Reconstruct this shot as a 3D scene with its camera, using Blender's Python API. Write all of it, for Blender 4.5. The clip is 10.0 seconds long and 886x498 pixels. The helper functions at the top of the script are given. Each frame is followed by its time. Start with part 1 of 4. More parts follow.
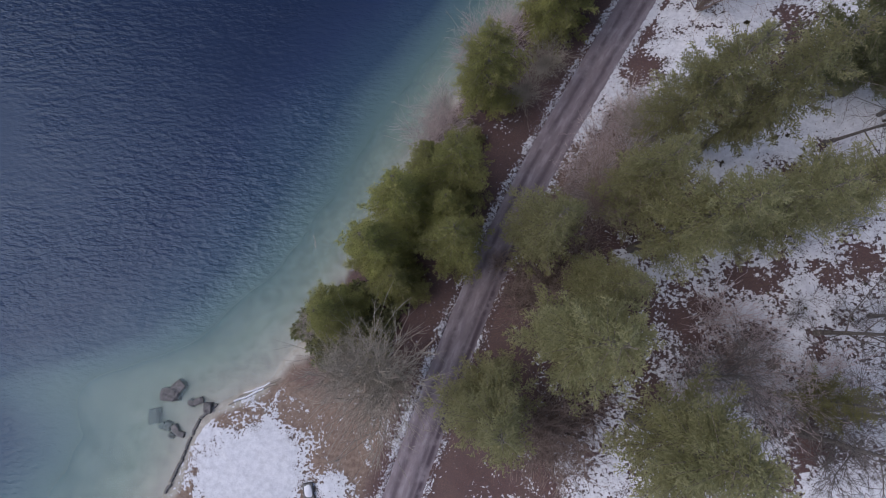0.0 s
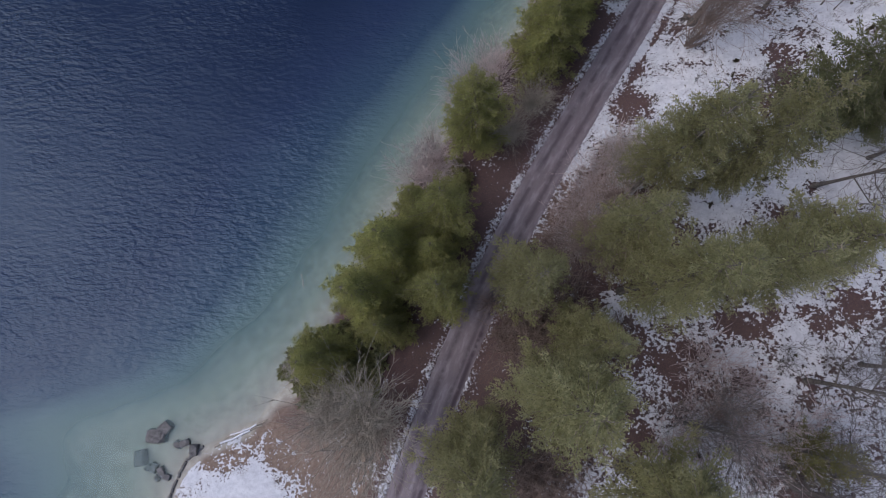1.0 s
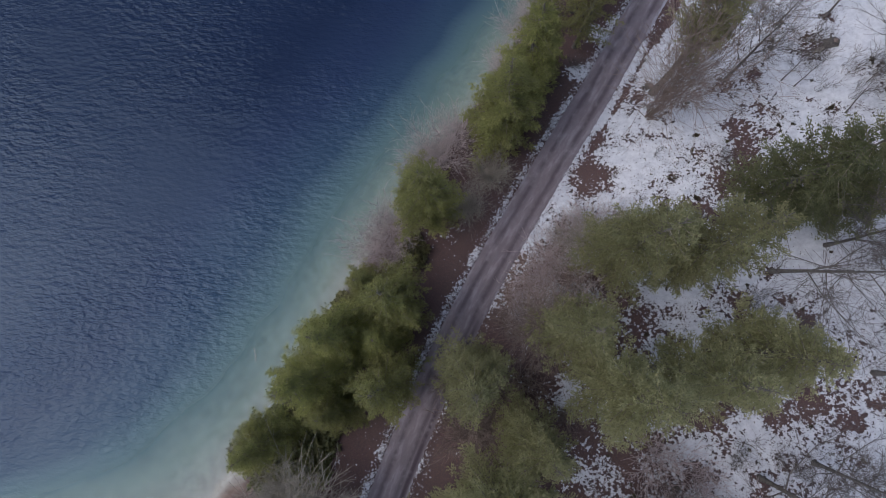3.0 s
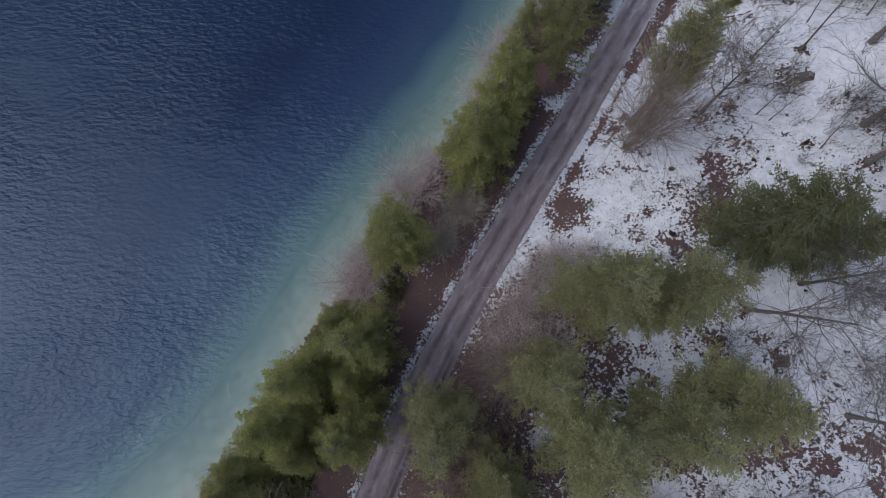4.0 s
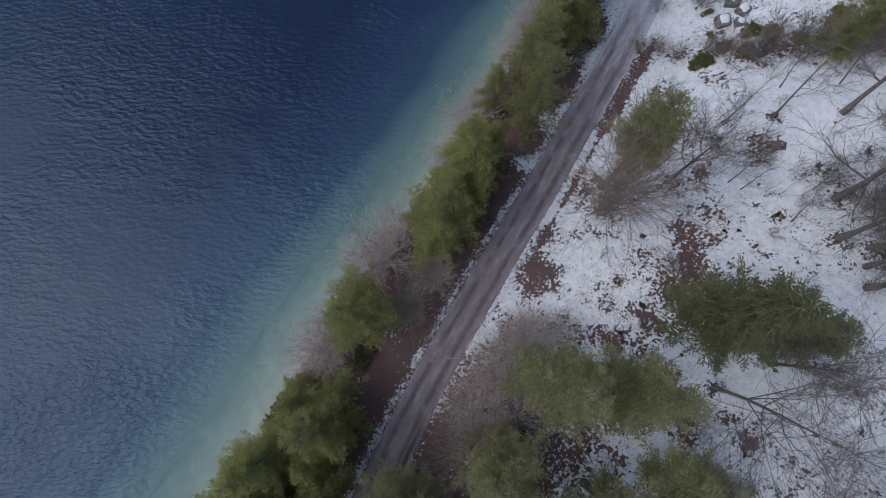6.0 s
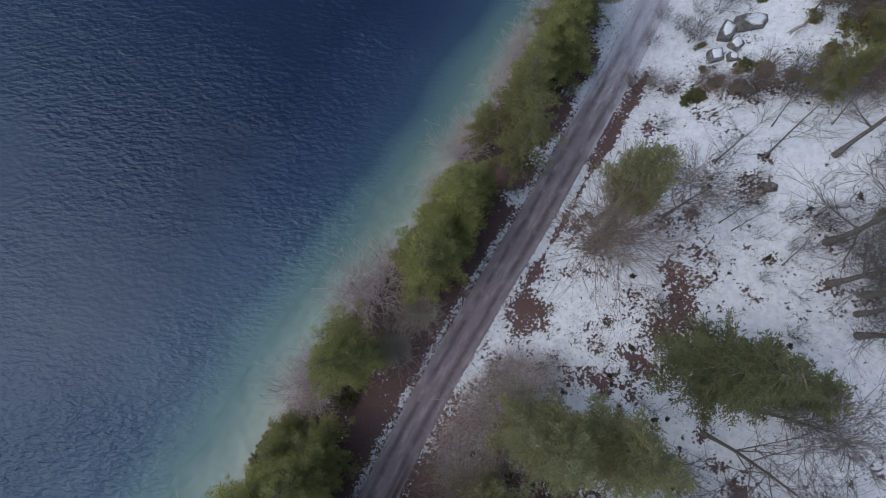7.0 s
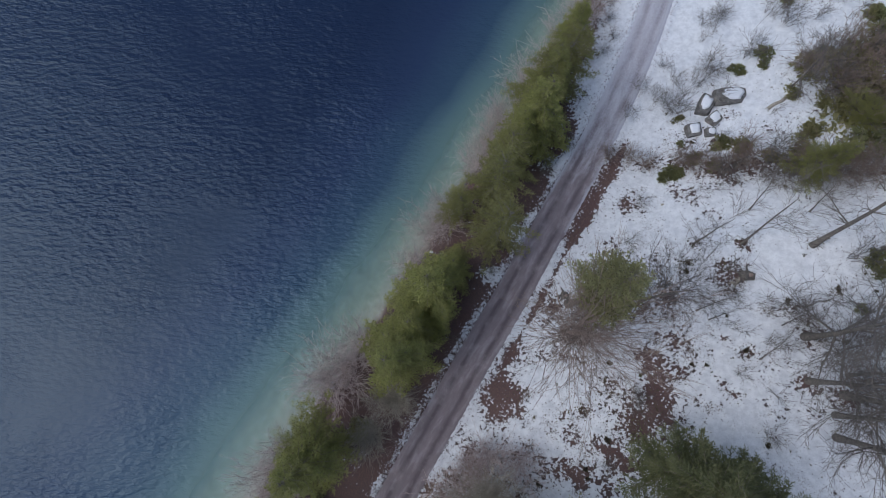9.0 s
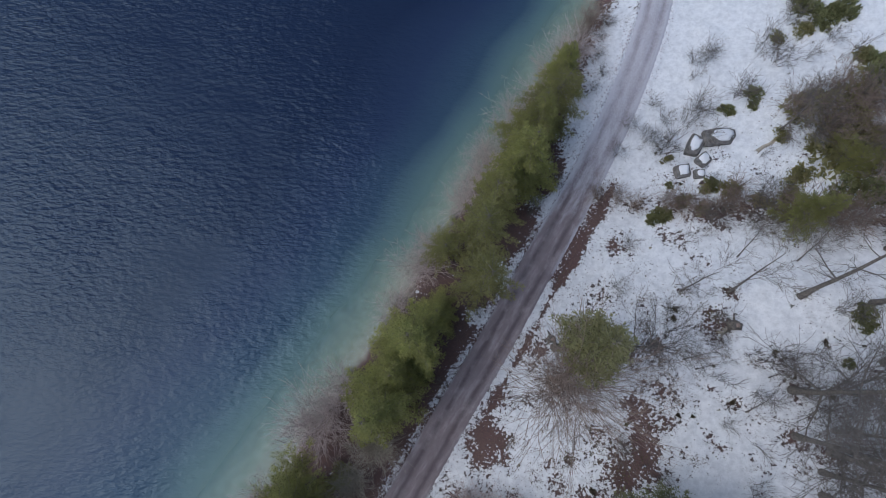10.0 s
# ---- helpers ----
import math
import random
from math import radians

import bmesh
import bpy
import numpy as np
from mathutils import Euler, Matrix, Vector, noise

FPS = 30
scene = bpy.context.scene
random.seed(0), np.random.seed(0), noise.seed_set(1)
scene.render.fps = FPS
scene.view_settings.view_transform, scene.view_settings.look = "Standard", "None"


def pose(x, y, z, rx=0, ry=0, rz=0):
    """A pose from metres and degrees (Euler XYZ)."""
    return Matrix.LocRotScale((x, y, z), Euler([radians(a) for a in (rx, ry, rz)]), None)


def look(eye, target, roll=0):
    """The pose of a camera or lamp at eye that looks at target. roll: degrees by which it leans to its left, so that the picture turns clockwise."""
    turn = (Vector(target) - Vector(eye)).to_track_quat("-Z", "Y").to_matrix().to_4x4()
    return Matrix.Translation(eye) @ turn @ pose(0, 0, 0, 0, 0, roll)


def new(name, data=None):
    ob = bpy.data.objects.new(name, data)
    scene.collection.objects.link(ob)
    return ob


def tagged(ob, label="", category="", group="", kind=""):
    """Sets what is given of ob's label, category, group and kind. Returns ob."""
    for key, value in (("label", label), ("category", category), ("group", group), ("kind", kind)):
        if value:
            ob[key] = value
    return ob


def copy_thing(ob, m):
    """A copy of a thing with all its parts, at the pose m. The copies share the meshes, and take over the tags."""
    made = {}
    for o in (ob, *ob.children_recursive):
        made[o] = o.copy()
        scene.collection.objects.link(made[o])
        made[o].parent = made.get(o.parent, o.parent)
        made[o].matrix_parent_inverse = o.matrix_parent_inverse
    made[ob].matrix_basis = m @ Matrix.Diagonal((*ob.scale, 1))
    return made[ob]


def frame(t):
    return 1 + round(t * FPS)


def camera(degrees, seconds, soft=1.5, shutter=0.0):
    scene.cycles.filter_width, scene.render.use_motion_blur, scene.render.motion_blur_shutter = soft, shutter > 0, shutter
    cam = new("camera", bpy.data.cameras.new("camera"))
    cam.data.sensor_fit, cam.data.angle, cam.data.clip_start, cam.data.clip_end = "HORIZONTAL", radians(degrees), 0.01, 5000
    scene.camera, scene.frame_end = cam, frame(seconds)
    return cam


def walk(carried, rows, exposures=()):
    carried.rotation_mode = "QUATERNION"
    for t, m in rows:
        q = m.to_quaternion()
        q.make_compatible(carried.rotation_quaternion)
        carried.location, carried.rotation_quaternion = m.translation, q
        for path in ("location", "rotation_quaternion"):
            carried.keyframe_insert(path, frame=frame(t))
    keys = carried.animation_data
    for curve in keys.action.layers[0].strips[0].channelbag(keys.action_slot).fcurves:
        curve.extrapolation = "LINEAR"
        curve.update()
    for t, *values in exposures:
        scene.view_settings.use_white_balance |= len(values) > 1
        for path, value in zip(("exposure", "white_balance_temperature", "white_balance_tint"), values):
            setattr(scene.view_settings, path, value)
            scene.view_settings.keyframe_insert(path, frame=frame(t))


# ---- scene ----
cam = camera(81.9, 10.0, soft=0.95)
PATH = [
    (0, (1.096, 1.679, 52.387), (1.079, 1.965, 50.407), -2.6),
    (0.5, (1.774, 3.514, 52.428), (1.751, 3.803, 50.449), -3.9),
    (1, (2.481, 5.25, 52.509), (2.455, 5.553, 50.532), -4.2),
    (1.5, (3.243, 7.079, 52.535), (3.215, 7.387, 50.559), -4.6),
    (2, (4.276, 9.081, 52.503), (4.247, 9.392, 50.527), -4.6),
    (2.5, (5.379, 11.016, 52.522), (5.355, 11.324, 50.546), -3.8),
    (2.7, (5.845, 11.744, 52.535), (5.825, 12.049, 50.559), -2.9),
    (3.8, (8.552, 15.495, 52.547), (8.538, 15.804, 50.571), -2.0),
    (4, (8.988, 16.131, 52.551), (8.973, 16.442, 50.575), -2.2),
    (4.5, (9.932, 17.637, 52.592), (9.917, 17.947, 50.617), -2.0),
    (5, (10.764, 19.185, 52.61), (10.749, 19.501, 50.635), -2.0),
    (5.5, (11.428, 20.898, 52.63), (11.415, 21.21, 50.655), -1.8),
    (6.8, (12.728, 25.676, 52.701), (12.718, 25.987, 50.726), -1.4),
    (7, (12.926, 26.451, 52.704), (12.919, 26.76, 50.728), -0.6),
    (7.5, (13.413, 28.435, 52.688), (13.411, 28.745, 50.712), 0.2),
    (8, (13.889, 30.347, 52.695), (13.894, 30.662, 50.72), 1.5),
    (8.5, (14.38, 32.196, 52.696), (14.389, 32.513, 50.721), 2.2),
    (9, (14.911, 34.072, 52.694), (14.925, 34.398, 50.721), 2.9),
    (9.5, (15.456, 36.067, 52.711), (15.474, 36.39, 50.737), 3.8),
    (10, (15.994, 38.146, 52.741), (16.019, 38.475, 50.769), 5.1),
]
walk(cam, [(t, look(eye, target, roll)) for t, eye, target, roll in PATH], [(0, 0.03, 6430, 18), (2.5, 0.03, 6360, 15), (5, 0.02, 6280, 11), (10, 0.03, 6220, 8)])


# ---- light ----
SUN_ELEVATION, SUN_TURN = radians(51), radians(262)
world = bpy.data.worlds.new("world")
scene.world = world
world.use_nodes = True
wn = world.node_tree.nodes
sky = wn.new("ShaderNodeTexSky")
sky.sky_type, sky.sun_disc = "NISHITA", False
sky.sun_elevation, sky.sun_rotation = SUN_ELEVATION, SUN_TURN
sky.air_density, sky.dust_density, sky.ozone_density = 1.0, 2.5, 1.0
wn["Background"].inputs["Strength"].default_value = 0.145
world.node_tree.links.new(sky.outputs[0], wn["Background"].inputs["Color"])
sun_data = bpy.data.lights.new("sun", "SUN")
sun_data.energy, sun_data.angle, sun_data.color = 1.06, radians(60), (0.88, 0.93, 1.0)
sun = new("sun", sun_data)
sun.matrix_world = look(Vector((math.sin(SUN_TURN), math.cos(SUN_TURN), math.tan(SUN_ELEVATION))) * 200, (0, 0, 0))


# ---- materials ----
class Nodes:
    """Short forms for building a node material."""

    def __init__(self, name, rough=0.9):
        self.mat = bpy.data.materials.new(name)
        self.mat.use_nodes = True
        self.tree = self.mat.node_tree
        self.bsdf = self.tree.nodes["Principled BSDF"]
        self.out = self.tree.nodes["Material Output"]
        self.bsdf.inputs["Roughness"].default_value = rough
        self.place = self.add("ShaderNodeNewGeometry").outputs["Position"]

    def add(self, kind, **sets):
        node = self.tree.nodes.new(kind)
        for key, value in sets.items():
            setattr(node, key, value)
        return node

    def link(self, a, b):
        self.tree.links.new(a, b)

    def put(self, socket, value):
        if isinstance(value, (int, float, tuple)):
            socket.default_value = value
        else:
            self.link(value, socket)

    def noise(self, scale, detail=4.0, rough=0.55, vector=None):
        n = self.add("ShaderNodeTexNoise")
        n.inputs["Scale"].default_value, n.inputs["Detail"].default_value, n.inputs["Roughness"].default_value = scale, detail, rough
        self.link(vector or self.place, n.inputs["Vector"])
        return n.outputs["Fac"]

    def attr(self, name):
        return self.add("ShaderNodeAttribute", attribute_name=name).outputs["Fac"]

    def math(self, op, a, b=0.0, c=0.0):
        n = self.add("ShaderNodeMath", operation=op)
        for socket, value in zip(n.inputs, (a, b, c)):
            self.put(socket, value)
        return n.outputs[0]

    def ramp(self, fac, *stops):
        n = self.add("ShaderNodeValToRGB")
        e = n.color_ramp.elements
        for k, (at, colour) in enumerate(stops):
            s = e[k] if k < 2 else e.new(at)
            s.position, s.color = at, (*colour, 1) if isinstance(colour, tuple) else (colour, colour, colour, 1)
        self.put(n.inputs["Fac"], fac)
        return n.outputs["Color"]

    def mix(self, fac, a, b, blend="MIX"):
        n = self.add("ShaderNodeMix", data_type="RGBA", blend_type=blend)
        self.put(n.inputs[0], fac)
        for socket, value in ((n.inputs[6], a), (n.inputs[7], b)):
            self.put(socket, (*value, 1) if isinstance(value, tuple) and len(value) == 3 else value)
        return n.outputs[2]

    def bump(self, height, strength=0.5, distance=0.05):
        n = self.add("ShaderNodeBump")
        n.inputs["Strength"].default_value, n.inputs["Distance"].default_value = strength, distance
        self.link(height, n.inputs["Height"])
        self.link(n.outputs[0], self.bsdf.inputs["Normal"])
        return n.outputs[0]

    def colour(self, value):
        self.put(self.bsdf.inputs["Base Color"], value)
        return self.mat


def ground_material():
    m = Nodes("snowy_ground", 0.9)
    litter = m.mix(m.ramp(m.noise(0.35), (0.4, 0.0), (0.62, 1.0)), (0.115, 0.052, 0.048), (0.135, 0.08, 0.062))
    litter = m.mix(m.ramp(m.noise(5.0, 6, 0.7), (0.35, 0.0), (0.7, 1.0)), litter, (0.17, 0.108, 0.088))
    litter = m.mix(m.ramp(m.noise(14.0, 3, 0.7), (0.45, 0.0), (0.6, 1.0)), (0.075, 0.05, 0.05), litter)
    bed = m.mix(m.ramp(m.noise(1.2, 6, 0.65), (0.35, 0.0), (0.65, 1.0)), (0.33, 0.31, 0.26), (0.45, 0.43, 0.37))
    bed = m.mix(m.ramp(m.noise(0.4, 5, 0.6), (0.5, 0.0), (0.75, 0.6)), bed, (0.24, 0.24, 0.19))
    dry = m.mix(m.ramp(m.noise(3.0, 7, 0.7), (0.35, 0.0), (0.65, 1.0)), (0.14, 0.095, 0.07), (0.27, 0.2, 0.155))
    soil = m.mix(m.attr("beach"), m.mix(m.attr("dry"), litter, dry), bed)
    soil = m.mix(m.ramp(m.attr("snow"), (0.42, 0.0), (0.72, 0.75)), soil, (0.062, 0.05, 0.05))
    specks = m.ramp(m.math("ADD", m.noise(6.0, 5, 0.85), m.math("MULTIPLY", m.noise(0.6, 3, 0.5), 0.35)), (0.745, 0.0), (0.79, 1.0))
    snow = m.mix(m.ramp(m.noise(1.8, 8, 0.7), (0.35, 0.0), (0.6, 1.0)), (0.51, 0.525, 0.555), (0.66, 0.675, 0.70))
    edge = m.math("ADD", m.attr("snow"), m.math("MULTIPLY", m.math("SUBTRACT", m.noise(1.6, 6, 0.65), 0.5), 1.3))
    edge = m.math("ADD", edge, m.math("MULTIPLY", m.math("SUBTRACT", m.noise(3.6, 4, 0.6), 0.5), 2.1))
    fac = m.ramp(edge, (0.48, 0.0), (0.53, 1.0))
    m.bump(m.math("ADD", m.noise(7.0, 6, 0.7), m.math("MULTIPLY", fac, 0.8)), 0.5, 0.08)
    snow = m.mix(m.math("MULTIPLY", specks, m.ramp(m.attr("snow"), (0.8, 1.0), (0.98, 0.1))), snow, (0.13, 0.10, 0.085))
    return m.colour(m.mix(fac, soil, snow))


def road_material():
    m = Nodes("gravel_track", 0.85)
    across = m.attr("across")
    base = m.mix(m.ramp(m.noise(0.25, 4), (0.35, 0.0), (0.65, 1.0)), (0.245, 0.21, 0.225), (0.33, 0.29, 0.305))
    base = m.mix(m.ramp(m.noise(16.0, 4, 0.7), (0.35, 0.0), (0.7, 1.0)), m.mix(0.35, base, (0.05, 0.04, 0.04)), base)
    base = m.mix(m.ramp(m.noise(1.7, 6, 0.65), (0.38, 0.0), (0.62, 0.5)), base, (0.20, 0.155, 0.165))
    lane = m.add("ShaderNodeCombineXYZ")
    m.link(m.math("MULTIPLY", across, 1.7), lane.inputs[0])
    m.link(m.math("MULTIPLY", m.attr("along"), 0.42), lane.inputs[1])
    streak = m.noise(1.0, 5, 0.6, lane.outputs[0])
    calm = m.ramp(m.math("DIVIDE", m.attr("along"), 100.0), (0.46, 1.0), (0.62, 0.3))
    base = m.mix(m.math("MULTIPLY", calm, m.ramp(streak, (0.36, 0.42), (0.55, 0.0))), base, (0.16, 0.13, 0.14))
    base = m.mix(m.ramp(streak, (0.5, 0.0), (0.7, 0.4)), base, (0.45, 0.41, 0.43))
    wet = m.math("MULTIPLY", m.attr("rut"), m.ramp(m.noise(0.45, 5, 0.6), (0.33, 0.0), (0.5, 1.0)))
    base = m.mix(m.math("MULTIPLY", m.math("MULTIPLY", wet, calm), 0.72), base, (0.075, 0.055, 0.065))
    edge = m.math("ADD", m.attr("snow"), m.math("MULTIPLY", m.math("SUBTRACT", streak, 0.5), m.math("MULTIPLY", calm, 1.0)))
    edge = m.math("ADD", edge, m.math("MULTIPLY", m.math("SUBTRACT", m.noise(6.0, 6, 0.75), 0.5), 0.5))
    fac = m.ramp(edge, (0.38, 0.0), (0.72, 0.85))
    m.bump(m.noise(22.0, 5, 0.7), 0.5, 0.04)
    return m.colour(m.mix(fac, base, (0.47, 0.47, 0.515)))


def water_material():
    m = Nodes("lake_water", 0.05)
    depth = m.attr("depth")
    stretch = m.add("ShaderNodeMapping")
    stretch.inputs["Rotation"].default_value = (0, 0, radians(8))
    stretch.inputs["Scale"].default_value = (0.55, 1.0, 1.0)
    m.link(m.place, stretch.inputs["Vector"])
    wave = m.math("ADD", m.noise(2.3, 2, 0.5, stretch.outputs[0]), m.math("MULTIPLY", m.noise(0.75, 2, 0.5, stretch.outputs[0]), 0.8))
    gust = m.ramp(m.noise(0.05, 3, 0.5), (0.38, 0.25), (0.62, 1.0))
    calm = m.ramp(m.math("DIVIDE", depth, 4.0), (0.05, 0.25), (0.6, 1.0))
    height = m.math("MULTIPLY", m.math("MULTIPLY", wave, gust), calm)
    normal = m.bump(height, 1.0, 0.2)
    clear = m.add("ShaderNodeBsdfTransparent")
    body = m.add("ShaderNodeBsdfDiffuse")
    gloss = m.add("ShaderNodeBsdfGlossy")
    gloss.inputs["Roughness"].default_value = 0.1
    gloss.inputs["Color"].default_value = (0.62, 0.82, 1.0, 1)
    m.link(normal, gloss.inputs["Normal"])
    m.link(normal, body.inputs["Normal"])
    m.link(m.ramp(m.math("DIVIDE", depth, 8.0), (0.0, (1.0, 1.0, 1.0)), (0.12, (0.77, 0.93, 0.885)), (0.35, (0.42, 0.70, 0.69)), (1.0, (0.05, 0.2, 0.36))), clear.inputs["Color"])
    m.link(m.ramp(m.math("DIVIDE", depth, 14.0), (0.0, (0.26, 0.33, 0.308)), (0.157, (0.105, 0.174, 0.181)), (0.357, (0.032, 0.06, 0.098)), (0.62, (0.020, 0.034, 0.074)), (1.0, (0.011, 0.020, 0.048))), body.inputs["Color"])
    inner, outer = m.add("ShaderNodeMixShader"), m.add("ShaderNodeMixShader")
    m.link(m.ramp(m.math("DIVIDE", depth, 6.0), (0.0, 0.0), (0.25, 0.45), (0.6, 0.9), (1.0, 1.0)), inner.inputs[0])
    m.link(clear.outputs[0], inner.inputs[1])
    m.link(body.outputs[0], inner.inputs[2])
    fresnel = m.add("ShaderNodeFresnel")
    fresnel.inputs["IOR"].default_value = 1.33
    m.link(normal, fresnel.inputs["Normal"])
    m.link(fresnel.outputs[0], outer.inputs[0])
    m.link(inner.outputs[0], outer.inputs[1])
    m.link(gloss.outputs[0], outer.inputs[2])
    m.link(outer.outputs[0], m.out.inputs["Surface"])
    return m.mat


def leaf_material(name, dark, light, tip):
    m = Nodes(name, 0.75)
    island = m.add("ShaderNodeNewGeometry").outputs["Random Per Island"]
    tree = m.add("ShaderNodeObjectInfo").outputs["Random"]
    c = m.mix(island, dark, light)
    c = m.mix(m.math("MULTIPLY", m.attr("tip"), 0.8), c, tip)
    c = m.mix(m.ramp(m.noise(0.5, 3), (0.35, 0.0), (0.7, 0.5)), c, (0.18, 0.165, 0.075))
    c = m.mix(m.math("MULTIPLY", tree, 0.4 if name != "dark_undergrowth" else 0.0), c, (0.165, 0.155, 0.075))
    m.bsdf.inputs["Specular IOR Level"].default_value = 0.2
    m.colour(c)
    thin, both = m.add("ShaderNodeBsdfTranslucent"), m.add("ShaderNodeMixShader")
    m.link(c, thin.inputs["Color"])
    both.inputs[0].default_value = 0.6
    m.link(m.bsdf.outputs[0], both.inputs[1])
    m.link(thin.outputs[0], both.inputs[2])
    m.link(both.outputs[0], m.out.inputs["Surface"])
    return m.mat


def bark_material(name, a, b):
    m = Nodes(name, 0.9)
    n = m.noise(6.0, 6, 0.7)
    m.bump(n, 0.6, 0.04)
    return m.colour(m.mix(m.ramp(n, (0.35, 0.0), (0.65, 1.0)), a, b))


def rock_material():
    m = Nodes("limestone", 0.9)
    n = m.noise(3.0, 8, 0.7)
    m.bump(n, 0.8, 0.1)
    return m.colour(m.mix(m.ramp(n, (0.35, 0.0), (0.7, 1.0)), (0.07, 0.065, 0.064), (0.23, 0.22, 0.21)))


def snow_material():
    m = Nodes("snow", 0.7)
    n = m.noise(5.0, 5, 0.6)
    m.bump(n, 0.4, 0.05)
    return m.colour(m.mix(n, (0.62, 0.64, 0.68), (0.74, 0.75, 0.78)))


GROUND, ROAD, WATER = ground_material(), road_material(), water_material()
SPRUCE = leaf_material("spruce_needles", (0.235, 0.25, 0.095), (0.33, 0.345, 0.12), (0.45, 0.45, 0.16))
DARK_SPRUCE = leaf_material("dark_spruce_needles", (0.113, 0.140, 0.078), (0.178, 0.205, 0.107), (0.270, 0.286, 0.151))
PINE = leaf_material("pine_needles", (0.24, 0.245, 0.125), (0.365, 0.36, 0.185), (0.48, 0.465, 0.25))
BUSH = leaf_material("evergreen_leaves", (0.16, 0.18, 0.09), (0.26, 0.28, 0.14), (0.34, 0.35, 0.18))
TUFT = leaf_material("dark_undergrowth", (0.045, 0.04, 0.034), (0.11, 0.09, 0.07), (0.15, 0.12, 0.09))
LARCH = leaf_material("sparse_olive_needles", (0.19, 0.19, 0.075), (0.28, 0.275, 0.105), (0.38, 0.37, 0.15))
BARK = bark_material("grey_bark", (0.07, 0.06, 0.055), (0.19, 0.17, 0.15))
TWIG = bark_material("pale_twigs", (0.24, 0.21, 0.17), (0.44, 0.40, 0.33))
PINK = bark_material("reddish_twigs", (0.41, 0.33, 0.315), (0.58, 0.49, 0.465))
BROWN = bark_material("brown_twigs", (0.17, 0.125, 0.105), (0.32, 0.25, 0.21))
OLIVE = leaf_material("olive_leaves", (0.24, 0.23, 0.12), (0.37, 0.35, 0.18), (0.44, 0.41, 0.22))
DARK_TWIG = bark_material("dark_twigs", (0.10, 0.085, 0.08), (0.21, 0.185, 0.165))
BRANCH = bark_material("branch_bark", (0.14, 0.125, 0.09), (0.27, 0.24, 0.18))
ROCK, SNOW = rock_material(), snow_material()


def gravel_material():
    m = Nodes("gravel_stones", 0.9)
    return m.colour(m.mix(m.add("ShaderNodeNewGeometry").outputs["Random Per Island"], (0.20, 0.18, 0.19), (0.62, 0.60, 0.63)))


GRAVEL = gravel_material()


# ---- land ----
LATTICE = np.random.RandomState(5).rand(256, 256)


def value_noise(x, y, size):
    x, y = np.asarray(x, float) / size, np.asarray(y, float) / size
    i, j = np.floor(x).astype(int), np.floor(y).astype(int)
    a, b = x - i, y - j
    a, b = a * a * (3 - 2 * a), b * b * (3 - 2 * b)
    at = lambda p, q: LATTICE[p % 256, q % 256]
    return (at(i, j) * (1 - a) + at(i + 1, j) * a) * (1 - b) + (at(i, j + 1) * (1 - a) + at(i + 1, j + 1) * a) * b - 0.5


def fbm(x, y, size, octaves=3):
    return sum(value_noise(np.asarray(x) + 37 * k, np.asarray(y) - 53 * k, size / 2**k) * 0.6**k for k in range(octaves))


def ease(t):
    t = np.clip(t, 0, 1)
    return t * t * (3 - 2 * t)


def smooth_line(ys, xs):
    table = np.arange(-1500.0, 1500.0, 0.5)
    values = np.interp(table, ys, xs)
    kernel = np.exp(-np.linspace(-2, 2, 25) ** 2)
    values = np.convolve(np.pad(values, 12, mode="edge"), kernel / kernel.sum(), "valid")
    return lambda y: np.interp(y, table, values)


road_x = smooth_line(
    [-1500, -60, -14.4, -5.2, 2.9, 10, 15.6, 21.3, 27.2, 31.3, 37.5, 43.4, 49.3, 55.2, 61.5, 68, 73.5, 85, 140, 1500],
    [-520, -19, -2.8, 0.4, 3.5, 6.6, 9.3, 12.4, 15.85, 18.2, 22.05, 25.3, 28.7, 32.0, 35.15, 37.9, 39.8, 42.6, 55, 500])
shore_x = smooth_line(
    [-1500, -60, -30, -14, -10, -6.6, -4.9, -2.4, 0.4, 7.4, 13.4, 20.2, 28.6, 36, 43.6, 52.9, 60, 69, 75, 140, 1500],
    [-560, -48, -31, -25.8, -24.4, -22.4, -18.6, -14.2, -12.2, -8.0, -5.0, -1.4, 4.0, 9.2, 13.8, 19.8, 24.8, 29.9, 34.2, 46, 480])


def slope_of(line, y):
    return (line(np.asarray(y) + 1.0) - line(np.asarray(y) - 1.0)) / 2.0


def off_road(x, y):
    """Metres to the uphill side of the track's middle."""
    return (x - road_x(y)) / np.sqrt(1 + slope_of(road_x, y) ** 2)


def off_shore(x, y):
    """Metres inland of the waterline."""
    return (x - shore_x(y)) / np.sqrt(1 + slope_of(shore_x, y) ** 2)


